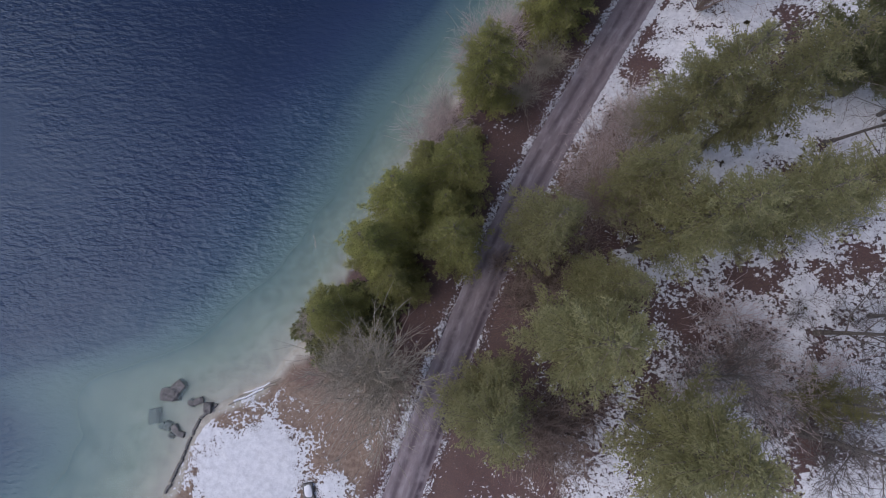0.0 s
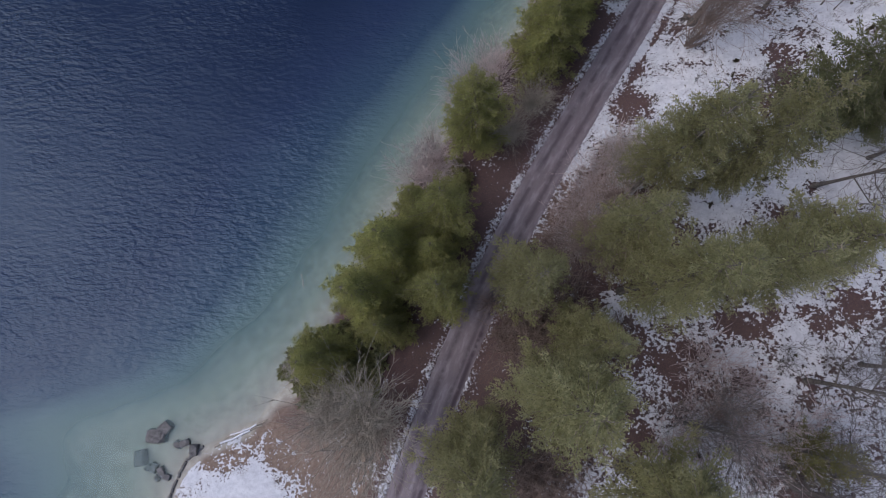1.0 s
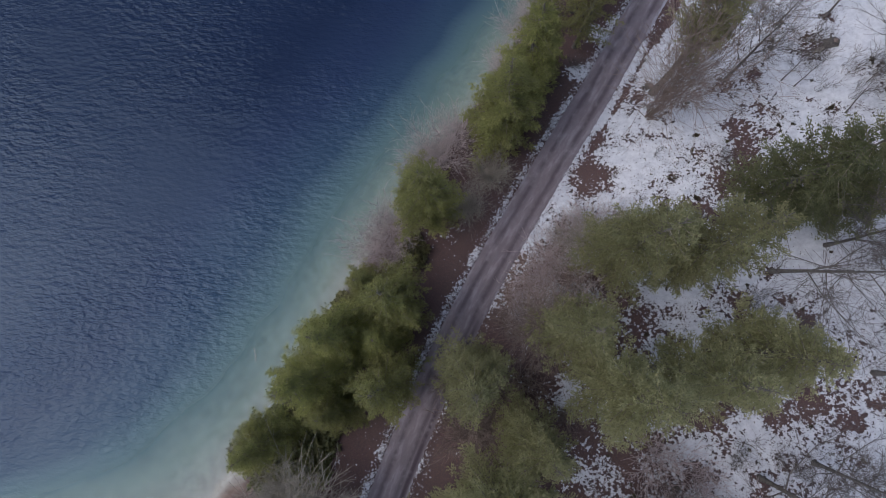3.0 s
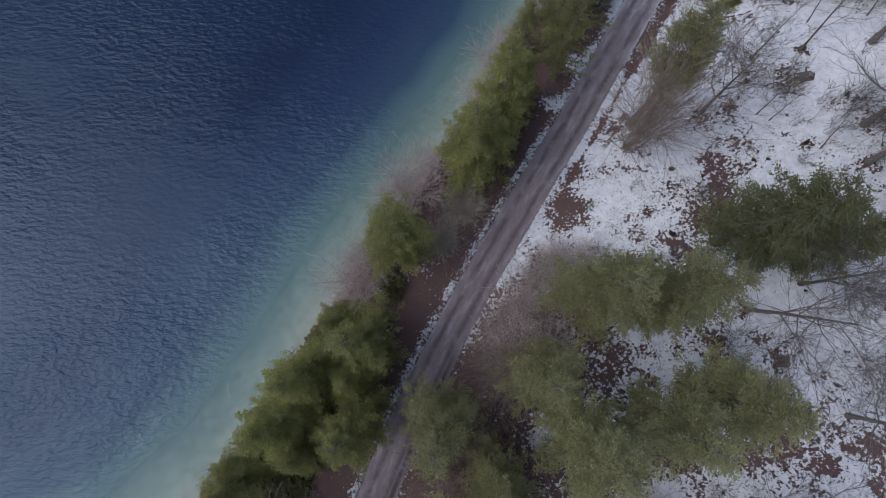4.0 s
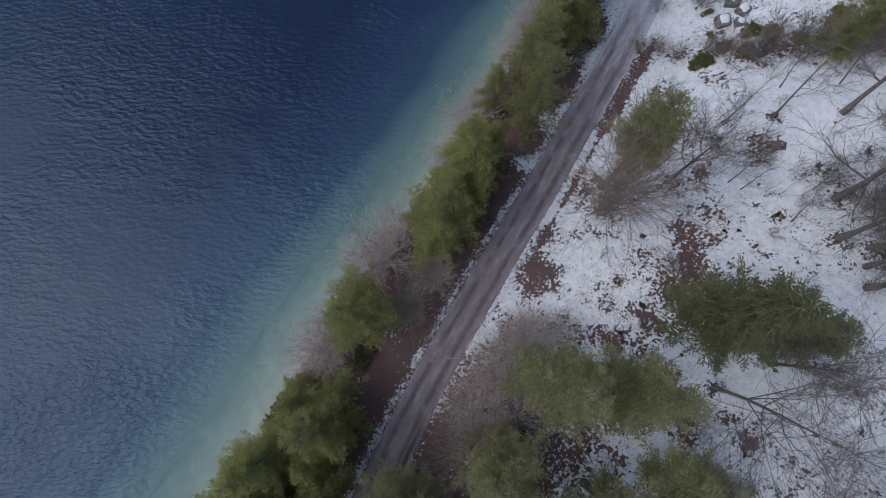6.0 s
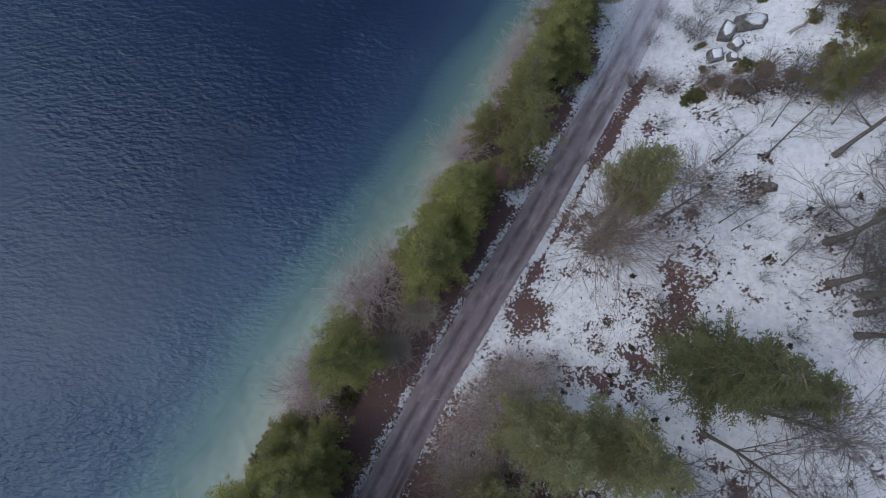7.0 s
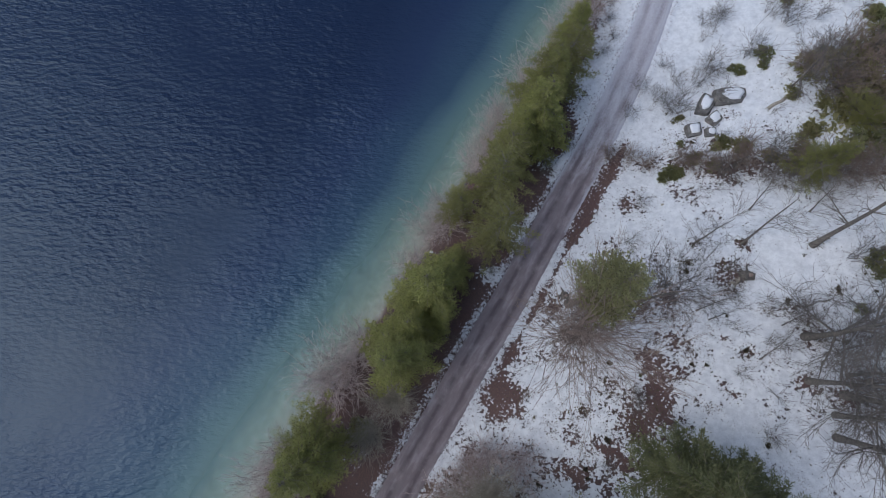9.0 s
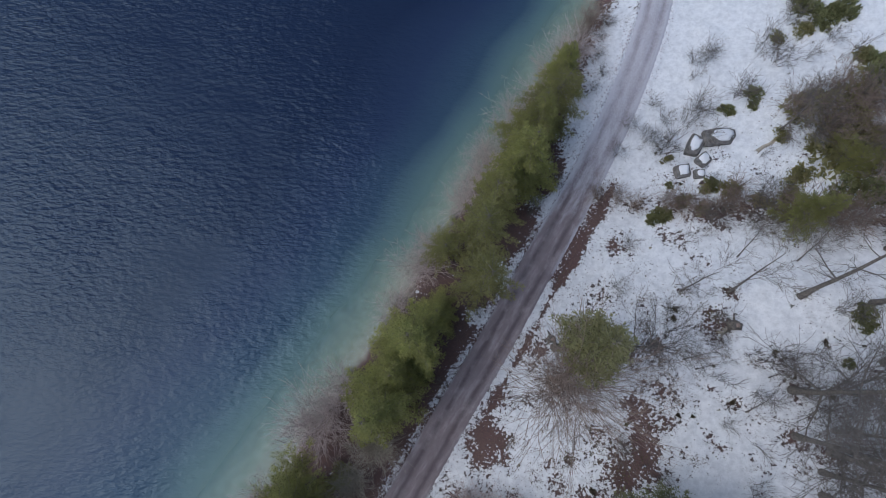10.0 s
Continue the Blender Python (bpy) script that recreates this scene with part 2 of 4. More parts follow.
def land(x, y):
    """The height of the ground."""
    x, y = np.asarray(x, float), np.asarray(y, float)
    u, v = off_road(x, y), off_shore(x, y)
    v = v + fbm(x, y, 5.0) * 0.9
    bump = fbm(x, y, 6.0, 4)
    k = np.interp(y, [-20, 2, 10, 18, 34, 43, 49, 58, 75], [0.29, 0.30, 0.33, 0.36, 0.47, 0.52, 0.45, 0.31, 0.24])
    hill = 40 * np.tanh(k * np.maximum(u - 2.4, 0) / 40) + 0.5 * bump * ease((u - 2.2) / 4)
    low = 1.75 * np.clip(v / np.maximum(v - u - 2.0, 0.1), 0, 1) ** 0.8 + 0.25 * bump * ease((-u - 2.2) / 2) * ease(v / 2)
    shelf = np.interp(y, [-30, -18, -8, 2, 10, 25, 45], [15.0, 11.0, 8.2, 6.6, 5.0, 4.0, 2.4])
    past = -v - shelf
    past = (past + np.sqrt(past**2 + 3.0)) / 2
    deep = -np.interp(y, [-20, 0, 20, 50], [0.42, 0.5, 0.55, 0.8]) * past - (0.2 + 0.1 * ease((y - 2) / 8)) * (-v - past)
    deep = np.maximum(deep, -np.interp(y, [0, 18, 40], [8.5, 10.0, 14.0])) + 0.25 * bump * ease(-v / 3)
    return np.where(v < 0, deep, np.where(u > -2.0, 1.75 + hill, low))


# bare ground in the snow, and snow lying on bare ground: x, y, radius, strength
BARE_BEND = [(30.2, 48.4, 1.0, 0.9), (29.6, 46.9, 1.0, 0.9), (29.2, 45.4, 0.9, 0.9), (28.4, 44.0, 0.7, 0.8), (31.2, 51.5, 1.2, 0.8), (32.7, 52.3, 1.0, 0.7), (33.2, 47.0, 0.7, 0.8), (26.3, 36.9, 0.5, 0.7), (28.0, 33.9, 0.8, 0.7)]
BARE_OPEN = [(41.1, 39.2, 1.0, 0.8), (40.0, 40.2, 0.7, 0.6), (39.5, 33.7, 0.45, 0.9), (41.0, 32.7, 0.5, 0.7), (33.4, 37.0, 0.8, 0.8), (35.8, 37.4, 0.5, 0.8), (37.5, 40.6, 0.35, 0.9), (38.7, 29.9, 0.5, 0.7), (39.6, 29.2, 0.5, 0.7), (34.5, 34.0, 0.55, 0.6)]
BARE_TRUNKS = [(45.0, 34.0, 0.7, 0.8), (44.6, 30.4, 0.75, 0.85), (46.6, 29.4, 0.85, 0.9), (45.9, 26.4, 0.7, 0.9), (34.7, 18.2, 0.7, 0.9), (31.9, 1.0, 0.6, 0.9), (31.9, -0.3, 0.6, 0.9), (46.5, 41.6, 0.5, 0.8), (38.2, 42.3, 0.35, 0.8), (41.6, 42.2, 0.35, 0.8)]
BARE_GULLY = [(35.6, 33.6, 0.7, 0.7), (33.4, 32.6, 0.9, 0.7), (34.2, 30.8, 1.2, 0.75), (33.8, 29.0, 1.3, 0.8), (30.6, 28.6, 1.0, 0.8), (31.9, 27.3, 1.35, 0.85), (33.5, 27.8, 1.0, 0.8), (35.8, 30.8, 0.6, 0.6), (32.0, 25.8, 0.8, 0.7), (26.3, 27.1, 0.4, 0.8), (28.0, 27.3, 0.45, 0.8)]
BARE_FOOT = [(26.9, 24.8, 0.65, 0.8), (28.4, 24.5, 0.75, 0.8), (29.8, 24.2, 0.85, 0.8), (31.0, 23.0, 1.0, 0.9), (29.8, 21.8, 0.85, 0.9), (27.4, 21.7, 0.95, 0.75), (25.1, 22.4, 0.95, 0.65), (23.5, 23.6, 0.8, 0.6), (35.1, 15.8, 0.55, 0.8), (35.8, 15.3, 0.45, 0.7), (36.9, 14.0, 0.95, 0.9)]
BARE_VERGE = [(20.8, 29.2, 1.35, 0.95), (23.1, 28.5, 0.6, 0.75), (21.1, 26.7, 0.8, 0.7), (22.5, 26.7, 0.55, 0.7), (18.7, 21.3, 2.6, 0.35), (20.4, 18.1, 3.0, 0.4), (17.4, 19.4, 1.6, 0.45)]
BARE_WOOD = [(32.1, 15.4, 0.9, 1.0), (32.2, 13.7, 0.7, 0.9), (29.4, 11.3, 0.85, 0.9), (28.6, 14.1, 0.8, 0.5), (26.1, 14.7, 0.85, 0.9), (38.6, 6.2, 0.75, 1.0), (41.6, 7.6, 0.75, 1.0), (40.3, 7.3, 0.55, 0.9), (41.3, 4.8, 0.45, 1.0), (15.9, 9.2, 1.1, 0.9), (13.8, 6.1, 1.6, 0.9), (17.6, 3.0, 1.1, 0.9)]
BARE_SOUTH = [(22.1, 5.1, 0.95, 0.8), (21.4, 2.1, 1.15, 0.9), (23.2, 3.6, 0.85, 0.8), (24.6, 3.2, 0.7, 0.8), (27.0, 6.1, 1.1, 0.9), (30.1, 7.0, 0.7, 0.8), (28.6, 5.3, 0.7, 0.8), (32.5, 7.0, 0.6, 0.9), (33.3, 5.6, 0.5, 0.9), (36.1, 7.4, 0.85, 0.9), (27.3, 1.2, 1.1, 0.8), (23.8, -0.1, 1.6, 0.6)]
BARE_EDGE = [(19.0, -4.4, 1.1, 1.0), (29.9, -8.1, 1.5, 0.9), (14.4, -5.6, 0.95, 0.4), (22.1, -1.8, 0.8, 0.5), (14.9, 2.3, 3.8, 0.5), (16.1, -1.9, 3.8, 0.4)]
SNOW_BEACH = [(-18.0, -13.0, 2.4, 0.4), (-22.6, -11.6, 1.6, 0.3), (-20.1, -11.9, 4.8, 0.62), (-15.9, -10.7, 2.8, 0.85), (-14.6, -12.4, 2.6, 0.8), (-18.0, -14.6, 3.0, 0.7), (-22.9, -9.0, 1.5, 0.62), (-9.1, -14.2, 2.2, 0.7)]
SNOW_NORTH = [(43.0, 69.5, 4.0, 0.6), (46.0, 66.0, 3.2, 0.5), (47.6, 71.5, 3.5, 0.6), (45.0, 76.0, 4.5, 0.7), (40.5, 64.5, 2.4, 0.4), (20.0, 40.2, 1.1, 0.7), (22.6, 44.5, 1.2, 0.5), (26.2, 51.2, 1.5, 0.5), (34.4, 69.2, 3, 0.6), (31.6, 62.2, 2, 0.5)]
SNOW_WOOD = [(28.7, 13.1, 1.3, 0.5), (32.1, 17.5, 0.9, 0.4), (25.1, 18.8, 0.75, 0.5), (25.3, 16.0, 0.85, 0.5), (25.6, 8.3, 0.95, 0.6), (17.5, 6.1, 0.95, 0.8), (13.7, 14.7, 0.9, 0.45), (16.8, 16.2, 1.0, 0.8), (19.3, 25.0, 1.6, 0.3)]
SNOW_SOUTH = [(18.0, 7.8, 1.2, 0.6), (20.3, 6.7, 1.0, 0.6), (27.5, 3.1, 1.1, 0.5), (23.0, -4.2, 1.5, 0.45), (16.8, -4.0, 1.0, 0.5), (14.8, -7.0, 1.05, 0.3), (11.4, -11.1, 1.2, 0.2), (31.7, -10.0, 1.2, 0.5)]
BARE = BARE_BEND + BARE_OPEN + BARE_TRUNKS + BARE_GULLY + BARE_FOOT + BARE_VERGE + BARE_WOOD + BARE_SOUTH + BARE_EDGE
SNOWY = SNOW_BEACH + SNOW_NORTH + SNOW_WOOD + SNOW_SOUTH


def snow_cover(x, y):
    """How far snow lies: 0 none, 1 all."""
    u, v = off_road(x, y), off_shore(x, y)
    north = ease((y - 11) / 11)
    right = 0.20 + 0.50 * ease((u - 11) / 6) + north * (0.68 - 0.44 * ease((u - 11) / 6)) + 0.22 * ease((y - 54) / 5)
    band = np.exp(-((y - 51.2 + 0.18 * (x - 38) - fbm(x, y, 8.0) * 2) / 1.5) ** 2) * ease((u - 2) / 3)
    thicket = np.exp(-(((x - 55.5) / 5.0) ** 2) - ((y - 58.5) / 6.0) ** 2)
    right = right - 0.34 * band - 0.5 * thicket - np.interp(y, [12, 18, 28, 35, 48], [0.24, 0.36, 0.30, 0.12, 0.0]) * np.exp(-((u - 3.9) / 1.5) ** 2)
    left = -0.02 + 0.3 * ease((y - 46) / 14) + 0.12 * ease((2 - y) / 4) + 0.5 * ease((y - 55) / 5) * ease((u + 5.5) / 2)
    cover = np.where(u < 0, left, right)
    verge = np.exp(-((np.abs(u + 0.1) - 2.0) / 0.45) ** 2)
    cover = np.maximum(cover, verge * (0.50 + 0.35 * ease((y - 42) / 18) + (u > 0) * (0.1 - 0.22 * ease((25 - y) / 5))))
    cover = cover - 0.62 * np.exp(-((u - 2.65) / 0.3) ** 2) * ease((y - 26) / 5) * ease((58 - y) / 5) * (0.75 + value_noise(x, y, 3.0))
    cover = cover - 0.62 * np.exp(-((u - 2.7) / 0.5) ** 2) * ease((y - 42) / 2) * ease((54.5 - y) / 2)
    whole = np.ones_like(cover)
    for px, py, r, amount in BARE:
        whole = whole * (1 - amount * np.exp(-((x - px) ** 2 + (y - py) ** 2) / (1.25 * r) ** 2))
    cover = cover - 0.68 * (1 - whole) * np.minimum(cover + 0.1, 1)
    for px, py, r, amount in SNOWY:
        cover = cover + amount * np.exp(-((x - px) ** 2 + (y - py) ** 2) / r**2)
    cover = cover + fbm(x, y, 2.0, 4) * 0.5
    return np.where(v < 0.6, 0.0, np.clip(cover, 0, 1.3))


def grid_axis(low, high, step, far, growth=1.25):
    fine = list(np.arange(low, high + step / 2, step))
    gap, left, right = step, [low], [high]
    while right[-1] < far:
        gap *= growth
        left.append(left[-1] - gap)
        right.append(right[-1] + gap)
    return np.array(left[:0:-1] + fine + right[1:])


def sheet(name, xs, ys, height, material, attributes):
    gx, gy = np.meshgrid(xs, ys)
    gz = height(gx, gy)
    verts = np.stack([gx, gy, gz], -1).reshape(-1, 3)
    n, w = len(ys), len(xs)
    i = (np.arange(n - 1)[:, None] * w + np.arange(w - 1)).ravel()
    faces = np.stack([i, i + 1, i + w + 1, i + w], -1)
    return solid(name, verts, faces, material, {k: f(gx, gy).ravel() for k, f in attributes.items()})


def solid(name, verts, faces, material, attributes=None, smooth=True):
    """A mesh object from arrays."""
    me = bpy.data.meshes.new(name)
    faces = np.asarray(faces)
    me.vertices.add(len(verts))
    me.vertices.foreach_set("co", np.asarray(verts, np.float32).ravel())
    me.loops.add(faces.size)
    me.loops.foreach_set("vertex_index", faces.ravel().astype(np.int32))
    me.polygons.add(len(faces))
    me.polygons.foreach_set("loop_start", np.arange(0, faces.size, faces.shape[1], dtype=np.int32))
    me.polygons.foreach_set("use_smooth", np.full(len(faces), smooth))
    for key, values in (attributes or {}).items():
        me.attributes.new(key, "FLOAT", "POINT").data.foreach_set("value", np.asarray(values, np.float32))
    me.materials.append(material)
    me.update(calc_edges=True)
    return new(name, me)


def part(name, verts, faces, material, parent, label="", attributes=None, smooth=True):
    ob = solid(name, verts, faces, material, attributes, smooth)
    ob.parent = parent
    return tagged(ob, label)


def thing(name, x, y, label, category, group="", z=None, kind=""):
    ob = new(name)
    ob.location = (x, y, float(land(x, y)) if z is None else z)
    return tagged(ob, label, category, group, kind)


xs, ys = grid_axis(-34, 67, 0.25, 2400), grid_axis(-21, 83, 0.25, 2400)
ground = sheet("ground", xs, ys, lambda x, y: land(x, y) + 0.06 * ease((snow_cover(x, y) - 0.4) / 0.3) - 0.12 * (np.abs(off_road(x, y)) < 1.7),
    GROUND, {"snow": snow_cover, "dry": lambda x, y: ease((-0.5 - y + fbm(x, y, 4.0) * 4) / 4) * ease((-2.5 - off_road(x, y)) / 2) + 0.5 * ease((y - 12) / 4) * ease((24 - y) / 4) * ease((off_road(x, y) - 1.5) / 0.5) * ease((7 - off_road(x, y)) / 2), "beach": lambda x, y: ease((0.4 + 1.4 * ease((4 - y) / 4) - off_shore(x, y) + fbm(x, y, 2.0)) / 1.0)})
tagged(ground, "snowy hillside with brown leaf litter, falling to a pale lake bed", "ground", kind="structure")

xs, ys = grid_axis(-45, 46, 0.5, 2400), grid_axis(-21, 83, 0.5, 2400)
xs = xs[xs < 200]
water = sheet("water", xs, ys, lambda x, y: 0 * x, WATER, {"depth": lambda x, y: np.maximum(-land(x, y), 0)})
tagged(water, "deep blue rippled lake water turning turquoise at the shore", "lake", kind="structure")
water.visible_shadow = False


def make_road():
    ys = np.concatenate([np.arange(-320, -24, 2.0), np.arange(-24, 86, 0.25), np.arange(86, 420, 2.0)])
    us = np.linspace(-1.75, 1.75, 29)
    gy, gu = np.meshgrid(ys, us, indexing="ij")
    s = slope_of(road_x, gy)
    n = np.sqrt(1 + s * s)
    x, y = road_x(gy) + gu / n, gy - gu * s / n
    rut = np.maximum(np.exp(-((np.abs(gu) - 0.75) / 0.28) ** 2), 1.6 * np.exp(-((gu - 1.3) / 0.25) ** 2) * ease((17 - gy) / 6))
    z = 1.77 + 0.05 * (1 - (gu / 1.75) ** 2) - 0.045 * rut + 0.02 * fbm(x, y, 1.0) - 0.06 * ease((np.abs(gu) - 1.5) / 0.25)
    snow = 0.02 + 0.54 * ease((gy - 40) / 19) + 0.42 * ease((np.abs(gu) - 1.25) / 0.5) + 0.1 * (1 - rut) * ease((gy - 40) / 20)
    w = len(us)
    i = (np.arange(len(ys) - 1)[:, None] * w + np.arange(w - 1)).ravel()
    faces = np.stack([i, i + 1, i + w + 1, i + w], -1)
    ob = solid("road", np.stack([x, y, z], -1).reshape(-1, 3), faces, ROAD, {"across": gu.ravel(), "along": gy.ravel(), "rut": rut.ravel(), "snow": snow.ravel()})
    tagged(ob, "narrow gravel track with wet wheel ruts and snowy edges", "track", kind="structure")


make_road()


# ---- trees ----
def tubes(segments, sides=4):
    """Tapered tubes: rows of p0, p1, r0, r1."""
    seg = np.asarray(segments, float)
    p0, p1, r0, r1 = seg[:, :3], seg[:, 3:6], seg[:, 6], seg[:, 7]
    d = p1 - p0
    d /= np.linalg.norm(d, axis=1, keepdims=True) + 1e-9
    ref = np.where(np.abs(d[:, 2:3]) < 0.9, [[0, 0, 1.0]], [[1.0, 0, 0]])
    a = np.cross(d, ref)
    a /= np.linalg.norm(a, axis=1, keepdims=True)
    b = np.cross(d, a)
    t = np.arange(sides) * 2 * np.pi / sides
    ring = a[:, None] * np.cos(t)[:, None] + b[:, None] * np.sin(t)[:, None]
    verts = np.stack([p0[:, None] + ring * r0[:, None, None], p1[:, None] + ring * r1[:, None, None]], 1).reshape(-1, 3)
    base = (np.arange(len(seg)) * 2 * sides)[:, None]
    k = np.arange(sides)
    quad = np.stack([k, (k + 1) % sides, (k + 1) % sides + sides, k + sides], -1)
    return verts, (base[:, :, None] + quad[None]).reshape(-1, 4)


def blades(roots, ways, lengths, widths, rng):
    """Thin pointed leaves, a triangle each."""
    roots, ways = np.asarray(roots), np.asarray(ways)
    ways = ways / (np.linalg.norm(ways, axis=1, keepdims=True) + 1e-9)
    flat = np.cross(ways, rng.normal(size=ways.shape) * [0.45, 0.45, 0.2] + [0, 0, 1.0])
    flat /= np.linalg.norm(flat, axis=1, keepdims=True) + 1e-9
    l, w = np.asarray(lengths)[:, None], np.asarray(widths)[:, None]
    verts = np.stack([roots + flat * w, roots - flat * w, roots + ways * l], 1).reshape(-1, 3)
    return verts, np.arange(len(verts)).reshape(-1, 3)


def trunk_segments(rng, height, radius, lean=0.02, steps=8):
    bend = rng.normal(size=2) * lean * height
    at = lambda t: np.array([bend[0] * t * t, bend[1] * t * t, height * t])
    rows = []
    for k in range(steps):
        a, b = k / steps, (k + 1) / steps
        rows.append([*at(a), *at(b), radius * (1 - 0.93 * a), radius * (1 - 0.93 * b)])
    rows[0][6] = radius * 1.5
    return rows, at


def conifer(seed, height, radius, start, material, label, droop=0.25, power=0.8, whorl=0.42, ragged=0.25, wide=0.27, step=0.19):
    """A spruce or pine: a trunk, and limbs with sprays of needles."""
    rng = np.random.RandomState(seed)
    root = new("conifer_tree")
    rows, at = trunk_segments(rng, height, 0.012 * height + 0.04)
    limbs, roots, ways, sizes, tips = [], [], [], [], []
    h = start * height
    while h < height * 0.985:
        t = h / height
        reach = radius * (1 - (t - start) / (1 - start)) ** power
        if t < start + 0.12:
            reach *= 0.75
        lobe = rng.rand() * 6.3
        for az in rng.rand(rng.randint(5, 8)) * 2 * np.pi:
            length = max(0.25, reach * (1 - ragged + 2 * ragged * rng.rand() - 0.08) * (1 + 0.16 * np.sin(3 * az + seed) + 0.1 * np.sin(2 * az + lobe)))
            rise = 0.5 * t - droop + rng.normal() * 0.08
            out = np.array([np.cos(az), np.sin(az), rise])
            out /= np.linalg.norm(out)
            side = np.array([-np.sin(az), np.cos(az), 0])
            p = at(t) + [0, 0, rng.normal() * 0.12]
            n = max(2, int(length / step))
            last = p
            for k in range(1, n + 1):
                f = k / n
                q = p + out * length * f + np.array([0, 0, -0.18 * droop * 4 * length * f * f + 0.12 * length * f**3])
                limbs.append([*last, *q, 0.035 * (1 - f) + 0.012, 0.035 * (1 - f) + 0.008])
                last = q
                span = (0.13 + wide * length * (1 - f) ** 0.7 * min(1, f * 3)) * (0.7 + 0.6 * rng.rand())
                if f < 0.12:
                    continue
                for s in (-1, 1):
                    m = max(1, int(span / 0.034))
                    if rng.rand() < 0.2:
                        continue
                    d = out * (0.3 + 0.8 * rng.rand()) + side * s * (0.35 + 0.75 * rng.rand()) + [0, 0, rng.normal() * 0.3 - 0.05]
                    for j in range(m):
                        g = (j + 0.3 * rng.rand()) / m
                        roots.append(q + d * span * g + rng.normal(size=3) * 0.07)
                        ways.append(d + rng.normal(size=3) * 0.5)
                        sizes.append(0.10 + 0.08 * rng.rand())
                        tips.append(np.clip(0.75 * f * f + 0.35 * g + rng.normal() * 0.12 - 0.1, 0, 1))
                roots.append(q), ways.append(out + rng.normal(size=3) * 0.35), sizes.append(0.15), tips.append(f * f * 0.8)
        h += whorl * (0.8 + 0.4 * rng.rand()) * (1.25 - 0.45 * t)
    v, f = tubes(rows, 8)
    part("trunk", v, f, BARK, root, "grey-brown bark")
    v, f = tubes(limbs, 3)
    tagged(part("branchwork", v, f, BRANCH, root), kind="stuff")
    sizes = np.array(sizes)
    v, f = blades(roots, ways, sizes * 1.2, sizes * 0.24, rng)
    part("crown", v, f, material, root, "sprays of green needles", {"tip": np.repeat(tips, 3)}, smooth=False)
    return tagged(root, label, "tree")


def grow(rng, rows, p, way, length, radius, level, levels, spread, up, kids, reach=0.3):
    """Branches that fork again and again; the rows of each limb of the trunk are kept apart."""
    n = 6 if level == 0 else 3
    for k in range(n):
        nw = way + rng.normal(size=3) * (0.05 if level == 0 else 0.16) + np.array([0, 0, up])
        nw /= np.linalg.norm(nw)
        q = p + nw * length / n
        r = radius * (1 - 0.75 * (k + 1) / n)
        thin = 0.017 if level < 3 else 0.010
        rows[-1 if level else 0].append([*p, *q, max(radius * (1 - 0.75 * k / n), thin), max(r, thin * 0.76)])
        if level < levels and (level > 0 or k > 0):
            for _ in range(kids if k < n - 1 else kids + 1):
                d = nw * (0.55 if level == 0 else 0.9) + rng.normal(size=3) * spread
                d[2] = d[2] * 0.6 + 0.12
                d /= np.linalg.norm(d)
                if level == 0:
                    rows.append([])
                grow(rng, rows, q, d, length * (reach if level == 0 else 0.42) * (0.8 + 0.6 * rng.rand()), r * (0.5 if level == 0 else 0.62), level + 1, levels, spread, up, kids)
        p, way = q, nw
    return rows


def bare_tree(seed, height, radius, label, levels=3, spread=0.6, kids=2, material=None, lean=(0, 0), reach=0.3):
    rng = np.random.RandomState(seed)
    root = new("bare_tree")
    rows = grow(rng, [[]], np.zeros(3), np.array([lean[0], lean[1], 1.0]), height * 0.85, radius, 0, levels, spread, 0.05, kids, reach)
    rows[0][0][6] *= 1.45
    v, f = tubes(rows[0], 8)
    part("trunk", v, f, BARK, root, "smooth grey bark")
    for limb in rows[1:]:
        v, f = tubes(limb, 3)
        part("limb", v, f, material or DARK_TWIG, root)
    return tagged(root, label, "tree")


def bare_shrub(seed, height, radius, stems, material, label, name="bare_shrub", thick=1.0):
    rng = np.random.RandomState(seed)
    root = new(name)
    main, fine = [], []
    for _ in range(stems):
        az, out = rng.rand() * 2 * np.pi, radius * np.sqrt(rng.rand())
        p = np.array([np.cos(az), np.sin(az), 0]) * out * 0.25
        top = np.array([np.cos(az) * out, np.sin(az) * out, height * (0.6 + 0.4 * rng.rand())])
        n, last = 4, p
        for k in range(1, n + 1):
            f = k / n
            q = p + (top - p) * [f**1.3, f**1.3, f**0.8] + rng.normal(size=3) * 0.06 * height
            main.append([*last, *q, thick * 0.022 * (1.2 - f), thick * 0.022 * (1.2 - f) * 0.8])
            if k > 1:
                for _ in range(3):
                    d = (q - last) / np.linalg.norm(q - last) + rng.normal(size=3) * 0.6
                    e = q + d * height * (0.1 + 0.14 * rng.rand())
                    fine.append([*q, *e, thick * 0.014, thick * 0.010])
                    for _ in range(2):
                        g = e + (d + rng.normal(size=3) * 0.5) * height * 0.08
                        fine.append([*e, *g, thick * 0.010, thick * 0.006])
            last = q
    v, f = tubes(main + fine, 3)
    tagged(part("branchwork", v, f, material, root), kind="stuff")
    return tagged(root, label, "shrub")



